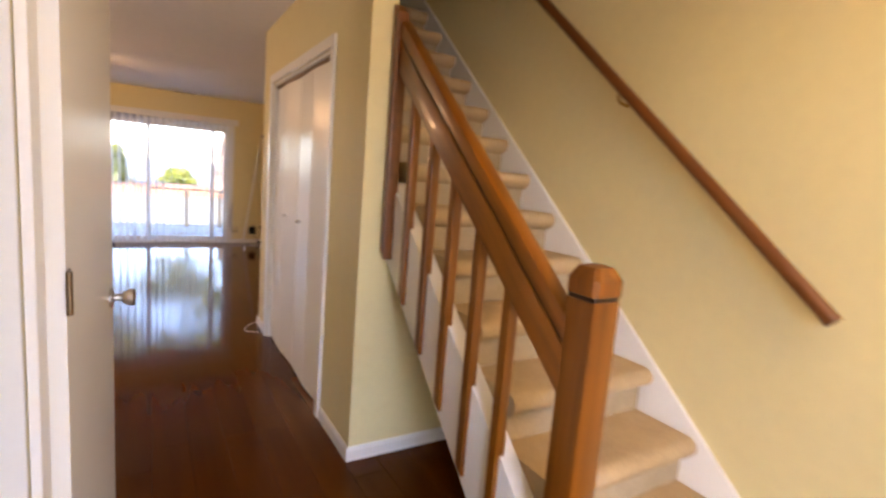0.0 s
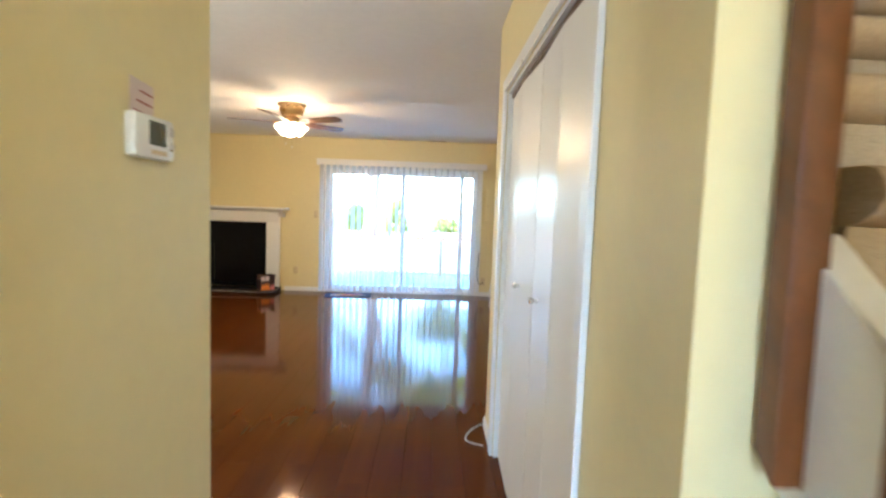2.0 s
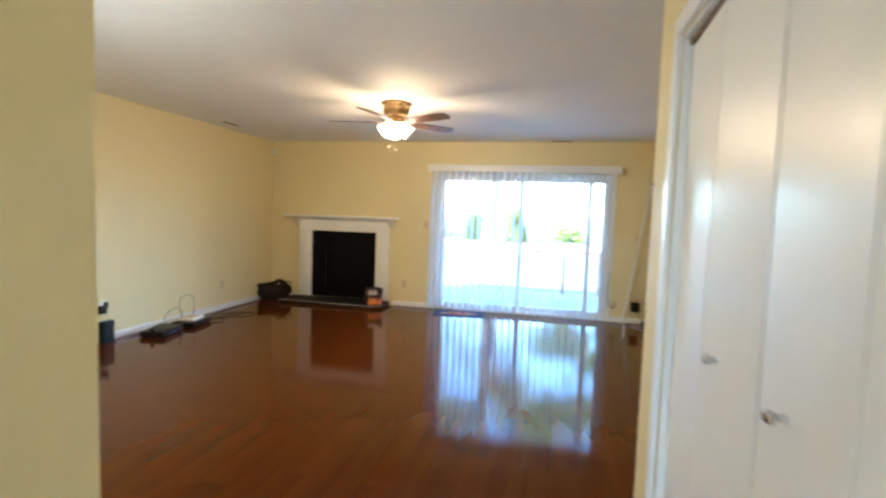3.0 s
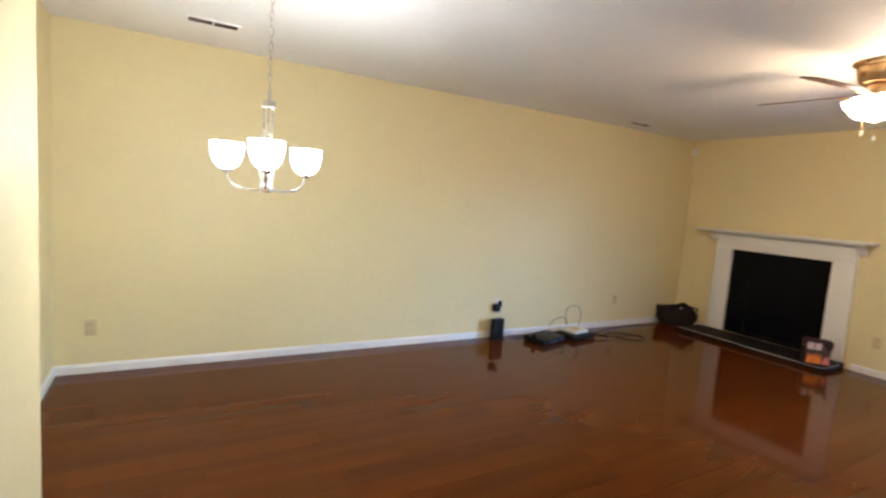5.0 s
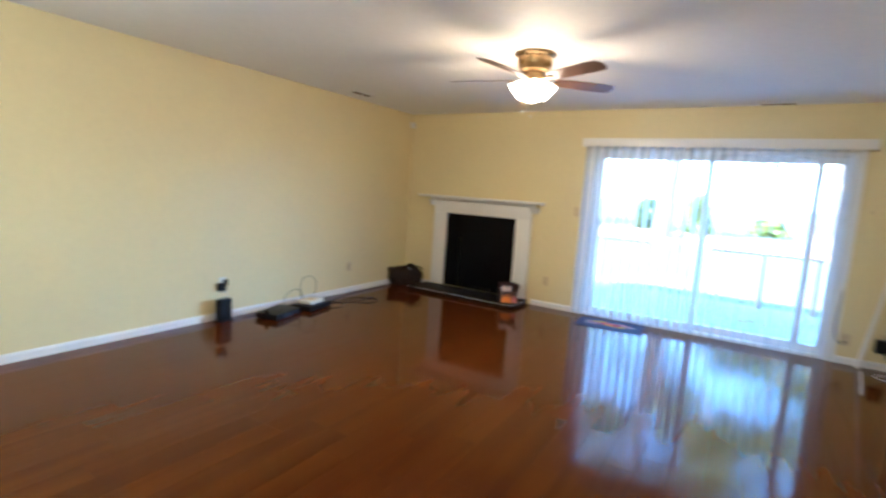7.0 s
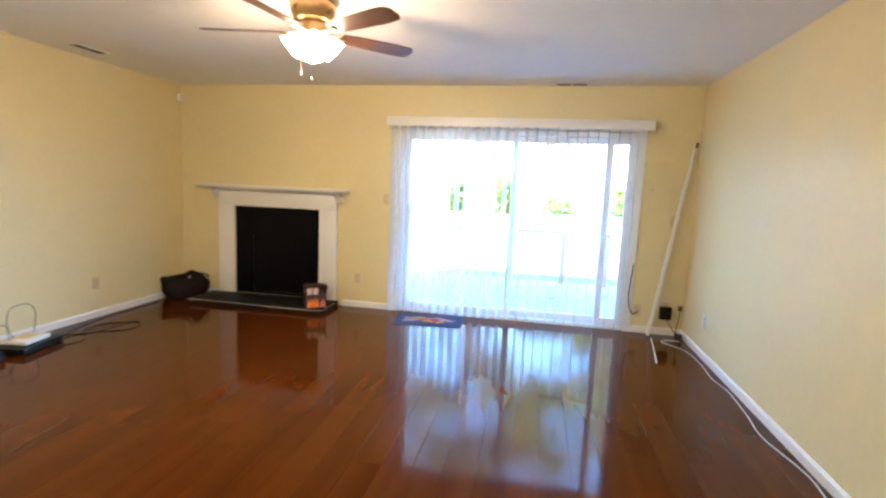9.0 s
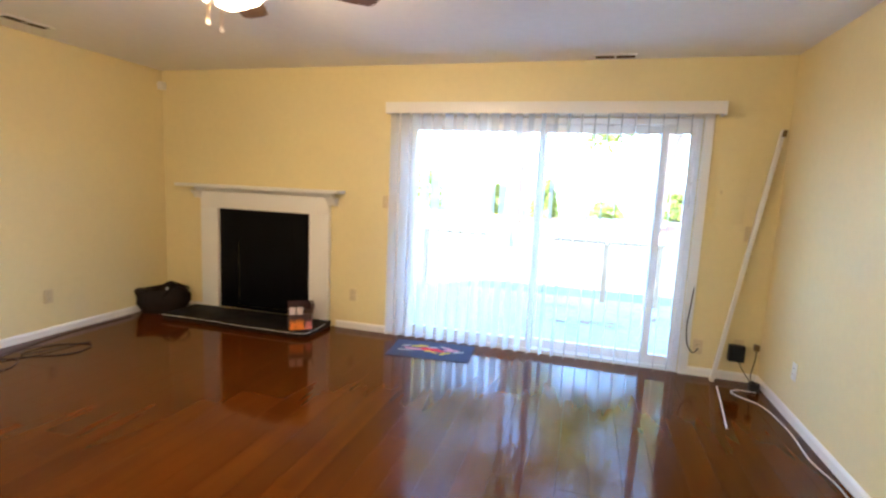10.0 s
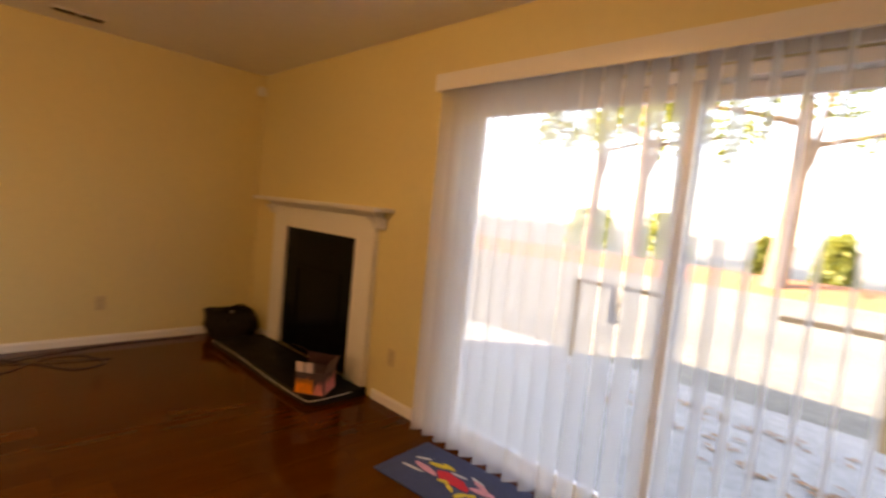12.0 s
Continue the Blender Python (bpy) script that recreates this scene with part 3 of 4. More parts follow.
add_box(bm, DX0 - 0.058, DX1 + 0.07, -0.02, -0.002, DZ, DZ + 0.06, 0.003)
part("casing", bm, WHITE, slider, smooth=False)

blinds = thing("vertical_blinds", (0, FY, 0), "sheer white vertical blinds, slats turned open", "blinds")
part("valance", box(-1.05, 1.645, -0.155, -0.14, 2.045, 2.14, 0.003), WHITE, blinds, "white valance board")
part("valance_return", box(-1.05, -1.035, -0.14, -0.022, 2.045, 2.14, 0.002), WHITE, blinds)
part("valance_return", box(1.63, 1.645, -0.14, -0.022, 2.045, 2.14, 0.002), WHITE, blinds)
part("head_rail", box(-1.0, 1.6, -0.12, -0.07, 2.07, 2.11, 0.004), VINYL, blinds)
slat_mesh = None
for k in range(25):
    x = -0.975 + 0.100 * k
    if slat_mesh is None:
        bm = bmesh.new()
        cols = []
        for j in range(7):
            u = -0.045 + 0.09 * j / 6
            bow = 0.006 * (1 - (u / 0.045) ** 2)
            cols.append([bm.verts.new((bow, u, z)) for z in (0.035, 2.065)])
        for a, b in zip(cols, cols[1:]):
            bm.faces.new([a[0], b[0], b[1], a[1]])
        slat_mesh = mesh_of("slat", bm, BLIND, True)
    ob = new("slat", slat_mesh)
    ob.parent = blinds
    ob.matrix_basis = pose(x, -0.105, 0, 0, 0, random.uniform(-3, 3) - 8 - 27 * max(0.0, min(1.0, (0.65 - x) / 0.65)))

# ---- fireplace ----
fire = thing("fireplace", (0, FY, 0), "white wooden fireplace surround with black slate facing", "fireplace")
part("pilaster", box(-3.14, -2.93, -0.055, -0.002, 0.062, 1.10, 0.004), WHITE, fire)
part("pilaster", box(-1.86, -1.65, -0.055, -0.002, 0.062, 1.10, 0.004), WHITE, fire)
part("header", box(-3.14, -1.65, -0.055, -0.002, 1.101, 1.27, 0.004), WHITE, fire)
part("moulding", prism([(-0.002, 1.272), (-0.07, 1.272), (-0.09, 1.29), (-0.115, 1.309), (-0.002, 1.309)], -3.18, -1.61, 'x', 0.002), WHITE, fire)
for x in (-3.17, -1.62):
    part("corbel", prism([(-0.002, 1.19), (-0.06, 1.20), (-0.075, 1.235), (-0.11, 1.262), (-0.115, 1.271), (-0.002, 1.271)], x - 0.045, x + 0.045, 'x', 0.003), WHITE, fire, "small white corbel under the shelf")
part("mantel_shelf", box(-3.36, -1.505, -0.17, -0.002, 1.311, 1.342, 0.006), WHITE, fire)
for x0, x1, z0, z1 in ((-2.928, -2.721, 0.062, 1.099), (-2.069, -1.862, 0.062, 1.099), (-2.72, -2.07, 0.781, 1.099)):
    part("facing_panel", box(x0, x1, -0.022, -0.002, z0, z1, 0.001), SLATE, fire, "polished black slate facing panel", smooth=False)
bm = box(-2.74, -2.05, -0.03, -0.023, 0.062, 0.10, 0.001)
add_box(bm, -2.74, -2.05, -0.03, -0.023, 0.76, 0.80, 0.001)
add_box(bm, -2.74, -2.70, -0.03, -0.023, 0.10, 0.76, 0.001)
add_box(bm, -2.09, -2.05, -0.03, -0.023, 0.10, 0.76, 0.001)
part("fire_screen_frame", bm, SLATE, fire, "black metal fire door frame", smooth=False)
part("fire_glass", box(-2.70, -2.09, -0.020, -0.016, 0.10, 0.76), SLATE, fire, "smoked black fire glass", smooth=False)

hearth = thing("hearth", (0, 0, 0), "low black slate hearth slab with pale edging", "hearth")
hp = [(-3.22, FY - 0.06), (-3.22, 9.76), (-1.70, 9.78), (-1.63, 9.86), (-1.63, FY - 0.016)]
part("slab", prism(hp, 0.0, 0.058, 'z', 0.004), HEARTH, hearth)
part("edging", tube([(-3.23, 9.752, 0.05), (-2.7, 9.760, 0.05), (-2.2, 9.758, 0.045), (-1.72, 9.768, 0.045), (-1.628, 9.83, 0.048), (-1.619, 10.1, 0.055)], 0.0028, 8, 5), WHITECORD, hearth, "pale edging bead")

# ---- things ----
carton = thing("firelog_carton", (-1.765, 9.90, 0.058), "opened printed carton with flame artwork on the hearth", "carton", rz=36)
part("body", box(-0.105, 0.105, -0.10, 0.10, 0.0, 0.155, 0.003), CARTON, carton)
part("flap", box(-0.105, 0.105, 0.0, 0.004, 0.0, 0.085, 0, pose(0, 0.096, 0.155, 14, 0, 0)), CARTON, carton, "open dark flap")
part("flap", box(0.0, 0.004, -0.10, 0.10, 0.0, 0.085, 0, pose(0.101, 0, 0.155, 0, 12, 0)), CARTON, carton, "open dark flap")
for x0, x1 in ((-0.10, -0.045), (-0.035, 0.02)):
    part("flap", box(x0, x1, -0.002, 0.002, 0.0, 0.07, 0, pose(0, -0.098, 0.153, 6, 0, 0)), PAPER, carton, "pale cardboard flap")


def flames(a, b, base, high, teeth):
    """One jagged flame-shaped outline between a and b."""
    pts = [(a, base), (b, base)]
    for k in range(teeth):
        s = b - (b - a) * (k + 0.5) / teeth
        pts.append((s + (b - a) * 0.3 / teeth, base + high * random.uniform(0.35, 0.5)))
        pts.append((s, base + high * random.uniform(0.75, 1.0)))
    return pts


part("artwork", prism(flames(-0.10, 0.03, 0.012, 0.12, 5), -0.1035, -0.1005, 'y'), FLAME, carton, "orange flame artwork", smooth=False)
part("artwork", prism(flames(0.035, 0.10, 0.012, 0.10, 3), -0.1035, -0.1005, 'y'), PINKPRINT, carton, "pink flame artwork", smooth=False)
part("artwork", prism(flames(-0.09, 0.09, 0.015, 0.12, 6), 0.1055, 0.1080, 'x'), PINKPRINT, carton, "pink flame artwork", smooth=False)


def soft_bag():
    ob = thing("duffel_bag", (-3.44, 9.985, 0), "slouched black-brown leather bag with loop handles", "bag", rz=40)
    bm = bmesh.new()
    nu, nv = 32, 12
    rows = []
    for j in range(nv + 1):
        v = j / nv
        z = 0.002 + 0.235 * v
        w = 0.20 + 0.05 * min(1.0, v * 2)
        d = 0.098 * (1 - 0.5 * v ** 2) + 0.012
        row = []
        for i in range(nu):
            a = 2 * math.pi * i / nu
            c, s_ = math.cos(a), math.sin(a)
            x = w * math.copysign(abs(c) ** 0.5, c)
            y = d * math.copysign(abs(s_) ** 0.6, s_)
            hump = 0.055 * math.exp(-((x - 0.10) / 0.09) ** 2) - 0.035 * math.exp(-((x + 0.03) / 0.05) ** 2) - 0.05 * max(0.0, (x - 0.18) / 0.07)
            sag = v * v * hump + 0.03 * v * noise.noise(Vector((x * 9, y * 9, 1.3)))
            pu = 1 + 0.08 * noise.noise(Vector((x * 13, y * 13, z * 11)))
            row.append(bm.verts.new((x * pu, y * pu, z + sag)))
        rows.append(row)
    for a, b in zip(rows, rows[1:]):
        for i in range(nu):
            n = (i + 1) % nu
            bm.faces.new([a[i], a[n], b[n], b[i]])
    bm.faces.new(rows[0][::-1])
    bm.faces.new(rows[-1])
    bmesh.ops.recalc_face_normals(bm, faces=bm.faces[:])
    part("body", bm, LEATHER, ob)
    part("handle", tube([(-0.02, -0.04, 0.20), (0.02, -0.06, 0.285), (0.10, -0.06, 0.31), (0.17, -0.04, 0.23)], 0.008, 8, 5), LEATHER, ob, "leather loop handle")
    part("shoulder_strap", tube([(0.20, -0.03, 0.19), (0.24, -0.08, 0.26), (0.16, -0.10, 0.29), (0.06, -0.10, 0.24), (0.0, -0.11, 0.16)], 0.007, 8, 5), LEATHER, ob, "loose leather strap")
    part("handle", tube([(-0.04, 0.03, 0.20), (0.01, 0.04, 0.28), (0.09, 0.05, 0.30), (0.16, 0.03, 0.23)], 0.008, 8, 5), LEATHER, ob, "leather loop handle")
    part("rim_flap", box(-0.25, -0.09, -0.05, 0.05, 0.232, 0.244, 0.004), LEATHER, ob)
    part("buckle", box(0.03, 0.055, -0.074, -0.058, 0.24, 0.266, 0.003), NICKEL, ob, "pale metal buckle")
    return ob


soft_bag()


def outlet(name, m, label, mat=WHITEPLASTIC, sockets=True):
    ob = new(name)
    ob.matrix_world = m
    tagged(ob, label, "outlet" if sockets else "switch")
    part("plate", box(-0.035, 0.035, -0.006, 0.0, -0.058, 0.058, 0.002), mat, ob)
    if sockets:
        for zz in (-0.02, 0.02):
            s = part("socket", box(-0.016, 0.016, -0.008, -0.006, zz - 0.014, zz + 0.014, 0.002), mat, ob)
            for xx in (-0.006, 0.006):
                part("slot", box(xx - 0.0012, xx + 0.0012, -0.0086, -0.0079, zz - 0.004, zz + 0.006), DARKSLOT, s)
    else:
        part("toggle", box(-0.005, 0.005, -0.014, -0.006, -0.011, 0.011, 0.002), mat, ob)
    return ob


outlet("wall_outlet", pose(LX + 0.0005, 3.53, 0.34, 0, 0, 90), "cream duplex outlet on the cream wall", BEIGEPLASTIC)
outlet("wall_outlet", pose(-1.40, FY - 0.0005, 0.34), "cream duplex outlet beside the fireplace", BEIGEPLASTIC)
outlet("light_switch", pose(-1.08, FY - 0.0005, 1.26), "cream toggle switch beside the sliding door", BEIGEPLASTIC, False)
outlet("wall_outlet", pose(RX - 0.0005, 9.61, 0.33, 0, 0, -90), "white duplex outlet on the cream wall")
outlet("wall_outlet", pose(1.66, FY - 0.0005, 0.24), "cream cable outlet beside the patio door", BEIGEPLASTIC)
outlet("light_switch", pose(1.93, FY - 0.0005, 1.17), "cream wall plate behind the leaning track", BEIGEPLASTIC, False)
outlet("wall_outlet", pose(1.95, FY - 0.0005, 0.28), "cream outlet holding black adapters", BEIGEPLASTIC)
outlet("wall_outlet", pose(LX + 0.0005, 7.16, 0.36, 0, 0, 90), "white outlet holding a black adapter")
outlet("wall_outlet", pose(LX + 0.0005, 9.0, 0.34, 0, 0, 90), "cream duplex outlet on the cream wall", BEIGEPLASTIC)

panel = thing("breaker_panel", (1.765, FY, 1.515), "cream-painted breaker panel door in the wall", "electrical panel")
part("frame", box(-0.105, 0.105, -0.006, -0.001, -0.275, 0.275, 0.002), PAINT, panel)
part("door", box(-0.09, 0.09, -0.012, -0.0065, -0.255, 0.255, 0.002), PAINT, panel)
part("latch", box(-0.075, -0.06, -0.016, -0.0125, -0.05, -0.02, 0.001), BEIGEPLASTIC, panel)

det = thing("motion_sensor", (LX + 0.03, FY - 0.04, 2.33), "small white corner sensor near the ceiling", "sensor")
part("body", box(-0.028, 0.028, -0.03, 0.038, -0.04, 0.04, 0.008), WHITEPLASTIC, det)
part("lens", box(-0.018, 0.018, -0.034, -0.029, -0.03, 0.0, 0.003), WHITE, det)

# network boxes and cables at the long wall
adapter = thing("power_adapter", (LX + 0.009, 7.15, 0.34), "black plug-in power adapter on the outlet", "adapter")
part("body", box(0.0, 0.05, -0.05, 0.02, -0.05, 0.03, 0.006), BLACK, adapter)
part("plug", box(0.0, 0.035, 0.022, 0.05, 0.0, 0.06, 0.005), BLACK, adapter)
part("cord", tube([(0.03, 0.03, -0.045), (0.05, 0.05, -0.16), (0.07, 0.07, -0.26), (0.10, 0.08, -0.335)], 0.003, 6, 5), WHITECORD, adapter, "thin white cord")
modem = thing("upright_modem", (-3.555, 7.12, 0), "black upright modem standing on the floor", "modem", rz=10)
part("body", box(-0.035, 0.035, -0.07, 0.07, 0.012, 0.225, 0.008), BLACK, modem)
part("foot", box(-0.05, 0.05, -0.075, 0.075, 0.0, 0.012, 0.003), BLACK, modem)
part("indicator", box(0.0345, 0.0365, -0.045, -0.040, 0.08, 0.20), BLUEBLACK, modem)
cable_box = thing("cable_box", (-3.35, 7.62, 0), "low black set-top box with angled rim", "set-top box", rz=14)
part("body", box(-0.13, 0.13, -0.20, 0.20, 0.006, 0.065, 0.006), BLACK, cable_box)
part("front_panel", box(0.1305, 0.134, -0.10, 0.16, 0.012, 0.055, 0.001), BLUEBLACK, cable_box, "bluish front panel")
part("corner_clip", prism([(-0.2, 0.06), (-0.17, 0.06), (-0.205, 0.10)], -0.02, 0.02, 'x'), BLACK, cable_box)
for yy in (-0.17, 0.17):
    part("foot", box(-0.1, 0.1, yy - 0.015, yy + 0.015, 0.0, 0.006), BLACK, cable_box)
lower = thing("dvr_box", (-3.37, 8.10, 0), "low black recorder box on the floor", "recorder box", rz=10)
part("body", box(-0.13, 0.13, -0.19, 0.19, 0.006, 0.06, 0.006), BLACK, lower)
for yy in (-0.16, 0.16):
    part("foot", box(-0.1, 0.1, yy - 0.015, yy + 0.015, 0.0, 0.006), BLACK, lower)
router = thing("white_router", (-3.39, 8.10, 0.0605), "flat white router on the recorder box", "router", rz=10)
part("body", box(-0.10, 0.10, -0.12, 0.12, 0.0, 0.035, 0.01), WHITEPLASTIC, router)
part("vent", box(-0.05, 0.05, -0.06, 0.06, 0.0345, 0.0365, 0.001), BEIGEPLASTIC, router)
single("loop_cable", tube([(-3.40, 7.74, 0.06), (-3.48, 7.80, 0.14), (-3.50, 7.92, 0.20), (-3.46, 8.00, 0.20), (-3.42, 8.02, 0.10)], 0.003, 6, 6), CORD, "thin black cable looping between the boxes", "cable")
single("loop_cable", tube([(-3.40, 7.98, 0.06), (-3.47, 8.02, 0.16), (-3.52, 8.08, 0.30), (-3.50, 8.20, 0.33), (-3.46, 8.24, 0.26), (-3.44, 8.20, 0.10)], 0.003, 6, 6), CORD, "thin black cable arching above the router", "cable")
single("floor_cable", tube([(-3.50, 7.30, 0.004), (-3.52, 7.45, 0.004), (-3.50, 7.9, 0.004), (-3.53, 8.3, 0.004), (-3.3, 8.5, 0.004), (-3.15, 8.35, 0.004), (-3.25, 8.2, 0.004), (-3.42, 8.4, 0.010), (-3.56, 9.0, 0.004), (-3.55, 9.7, 0.004)], 0.004, 6, 6), CORD, "black cable trailing along the baseboard", "cable")
single("floor_cable", tube([(-3.42, 8.30, 0.012), (-3.28, 8.55, 0.004), (-3.05, 8.75, 0.004), (-3.12, 8.95, 0.004), (-3.35, 8.85, 0.004), (-3.42, 8.65, 0.013), (-3.30, 8.60, 0.013), (-3.20, 9.0, 0.004)], 0.004, 6, 6), CORD, "black cable coiled on the floor", "cable")

# right corner: leaning track, adapters, cables
lean = Vector((2.055, FY - 0.03, 1.945)) - Vector((1.763, FY - 0.10, 0.0))
head = thing("leaning_blind_track", (1.763, FY - 0.10, 0.004), "spare white blind track leaning in the corner", "blind track")
rot = Vector((0, 0, 1)).rotation_difference(lean.normalized()).to_matrix().to_4x4()
L = lean.length
part("rail", box(-0.015, 0.015, -0.015, 0.015, 0.0, L, 0.003, rot), WHITE, head)
part("end_cap", box(-0.004, 0.024, -0.017, 0.017, L - 0.05, L + 0.002, 0.003, rot), HINGE, head, "dark end cap")
for k in range(16):
    z = L * (0.45 + 0.032 * k)
    part("carrier", box(0.0155, 0.028, -0.006, 0.006, z - 0.008, z + 0.008, 0.002, rot), BEIGEPLASTIC, head)
single("thin_rod", tube([(1.775, 10.03, 0.006), (1.72, 9.65, 0.006), (1.665, 9.30, 0.006)], 0.006, 8, 2), WHITECORD, "thin white blind wand lying on the floor", "blind wand")
ad2 = thing("power_adapter", (1.93, FY - 0.009, 0.24), "large black power adapter plugged in low", "adapter")
part("body", box(-0.055, 0.055, -0.06, 0.0, -0.07, 0.06, 0.01), BLACK, ad2)
part("cord", tube([(0.02, -0.03, -0.068), (0.05, -0.05, -0.13), (0.09, -0.09, -0.19)], 0.004, 6, 5), CORD, ad2)
ad3 = thing("cord_plug", (2.07, FY - 0.001, 0.29), "small dark plug with a dangling cord", "plug")
part("body", box(-0.018, 0.018, -0.04, 0.0, -0.025, 0.025, 0.005), HINGE, ad3)
part("cord", tube([(0.0, -0.03, -0.02), (-0.01, -0.05, -0.1), (-0.04, -0.09, -0.2), (-0.04, -0.12, -0.25)], 0.004, 6, 5), CORD, ad3)
brick_ = thing("cord_bundle", (2.03, 10.06, 0), "small bundle of black cord on the floor", "cord bundle")
for k in range(5):
    a = k * 1.3
    part("coil", tube([(0.03 * math.cos(a + b), 0.05 * math.sin(a + b), 0.008 + 0.012 * k + 0.004 * math.sin(b * 2)) for b in (0, 1, 2, 3, 4, 5, 6)], 0.008, 6, 4), CORD, brick_)
single("white_floor_cable", tube([(2.03, 10.0, 0.012), (1.90, 10.02, 0.005), (1.86, 9.93, 0.005), (2.0, 9.75, 0.005), (2.04, 9.4, 0.005), (2.02, 9.05, 0.005), (2.055, 8.8, 0.005), (2.03, 8.4, 0.005), (2.0, 8.1, 0.005), (2.06, 7.7, 0.005), (2.02, 7.3, 0.005), (2.06, 6.8, 0.005), (2.03, 6.2, 0.005), (2.06, 5.7, 0.005), (2.04, 5.39, 0.005), (1.6, 5.38, 0.005), (1.25, 5.39, 0.005), (1.10, 5.30, 0.005), (1.03, 5.13, 0.005), (1.13, 5.06, 0.005)], 0.0038, 6, 5), WHITECORD, "loose white cable along the baseboard", "cable")
single("coax_cable", tube([(1.585, FY - 0.012, 0.95), (1.585, FY - 0.014, 0.75), (1.57, FY - 0.03, 0.55), (1.56, FY - 0.03, 0.40), (1.575, FY - 0.04, 0.26), (1.62, FY - 0.05, 0.20), (1.66, FY - 0.03, 0.235)], 0.005, 8, 5), CORD, "black coax cable hanging beside the door casing", "cable")

# door mat
mat = thing("door_mat", (-0.487, 9.945, 0), "navy door mat with bright red and yellow motif", "door mat", rz=5.5)
part("base", box(-0.355, 0.355, -0.215, 0.215, 0.0, 0.007, 0.003), NAVY, mat)


def blob(cx, cy, rx, ry, rot_, z0, z1, n=14, wob=0.18):
    pts = []
    for k in range(n):
        a = 2 * math.pi * k / n
        w = 1 + wob * (random.random() - 0.5)
        u, v = rx * w * math.cos(a), ry * w * math.sin(a)
        c, s_ = math.cos(rot_), math.sin(rot_)
        pts.append((cx + u * c - v * s_, cy + u * s_ + v * c))
    return prism(pts, z0, z1, 'z')


for nm, mt, lst in (("red_patch", MATRED, ((0.0, 0.0, 0.11, 0.05, 0.0), (-0.07, 0.02, 0.06, 0.035, 0.3), (0.09, -0.015, 0.05, 0.03, -0.2))),
                    ("yellow_patch", MATYEL, ((-0.16, 0.07, 0.075, 0.022, 0.25), (-0.10, 0.10, 0.06, 0.018, -0.1), (0.04, -0.075, 0.05, 0.016, -0.5), (0.13, -0.09, 0.045, 0.02, 1.1), (-0.03, -0.05, 0.04, 0.015, 0.3), (0.18, -0.05, 0.035, 0.015, 0.7))),
                    ("pink_patch", MATPINK, ((-0.20, -0.015, 0.11, 0.028, -0.15), (0.20, 0.03, 0.09, 0.026, 0.2), (0.16, 0.075, 0.07, 0.018, -0.3)))):
    for i, (cx, cy, a, b, r) in enumerate(lst):
        part(nm, blob(cx * 0.85, cy * 0.85, a * 0.78, b * 0.78, r, 0.0071, 0.0085 + 0.0004 * i + {"red_patch": 0.0002, "yellow_patch": 0.0004, "pink_patch": 0}[nm]), mt, mat)


for i, (cx, cy, a, b, r) in enumerate(((-0.24, 0.055, 0.05, 0.010, 0.5), (-0.22, -0.06, 0.07, 0.010, 0.1), (0.24, 0.0, 0.05, 0.010, 0.4), (0.10, 0.09, 0.05, 0.009, -0.2), (0.0, 0.06, 0.05, 0.010, 0.1))):
    part("pale_patch", blob(cx, cy, a, b, r, 0.0071, 0.0082 + 0.0001 * i), MATPALE, mat)


# ---- ceiling vents ----
def vent(x, y, rz):
    ob = thing("ceiling_vent", (x, y, CZ), "slotted metal ceiling register", "vent", "ceiling vents", rz)
    part("backing", box(-0.145, 0.145, -0.042, 0.042, -0.004, -0.001), DARKSLOT, ob)
    bm = box(-0.16, 0.16, -0.055, -0.042, -0.010, -0.001, 0.001)
    add_box(bm, -0.16, 0.16, 0.042, 0.055, -0.010, -0.001, 0.001)
    add_box(bm, -0.16, -0.145, -0.042, 0.042, -0.010, -0.001, 0.001)
    add_box(bm, 0.145, 0.16, -0.042, 0.042, -0.010, -0.001, 0.001)
    add_box(bm, -0.006, 0.006, -0.042, 0.042, -0.010, -0.004, 0.001)
    part("frame", bm, CEILING, ob, smooth=False)
    for k in range(6):
        y = -0.035 + 0.014 * k
        for x0 in (-0.145, 0.007):
            part("slat", box(x0, x0 + 0.137, -0.004, 0.004, -0.0008, 0.0008, 0, pose(0, y, -0.008, 40, 0, 0)), HINGE, ob)
    return ob


vent(-3.02, 4.25, 90)
vent(-3.33, 8.74, 90)
vent(0.835, 10.14, 0)

# ---- ceiling fan ----
FX, FYY = -0.79, 7.80
fan = thing("ceiling_fan", (FX, FYY, CZ), "flush-mount brass ceiling fan with lit tulip shades", "ceiling fan")
part("canopy", lathe([(0, -0.001), (0.150, -0.001), (0.154, -0.012), (0.146, -0.024), (0.128, -0.03), (0, -0.03)], 40), BRASS, fan)
part("motor_housing", lathe([(0, -0.03), (0.126, -0.03), (0.134, -0.05), (0.126, -0.09), (0.108, -0.125), (0.075, -0.14), (0, -0.14)], 40), BRASS, fan)
part("hub", lathe([(0, -0.14), (0.075, -0.14), (0.082, -0.155), (0.082, -0.205), (0.06, -0.215), (0.045, -0.235), (0.05, -0.245), (0, -0.245)], 36), BRASS, fan)
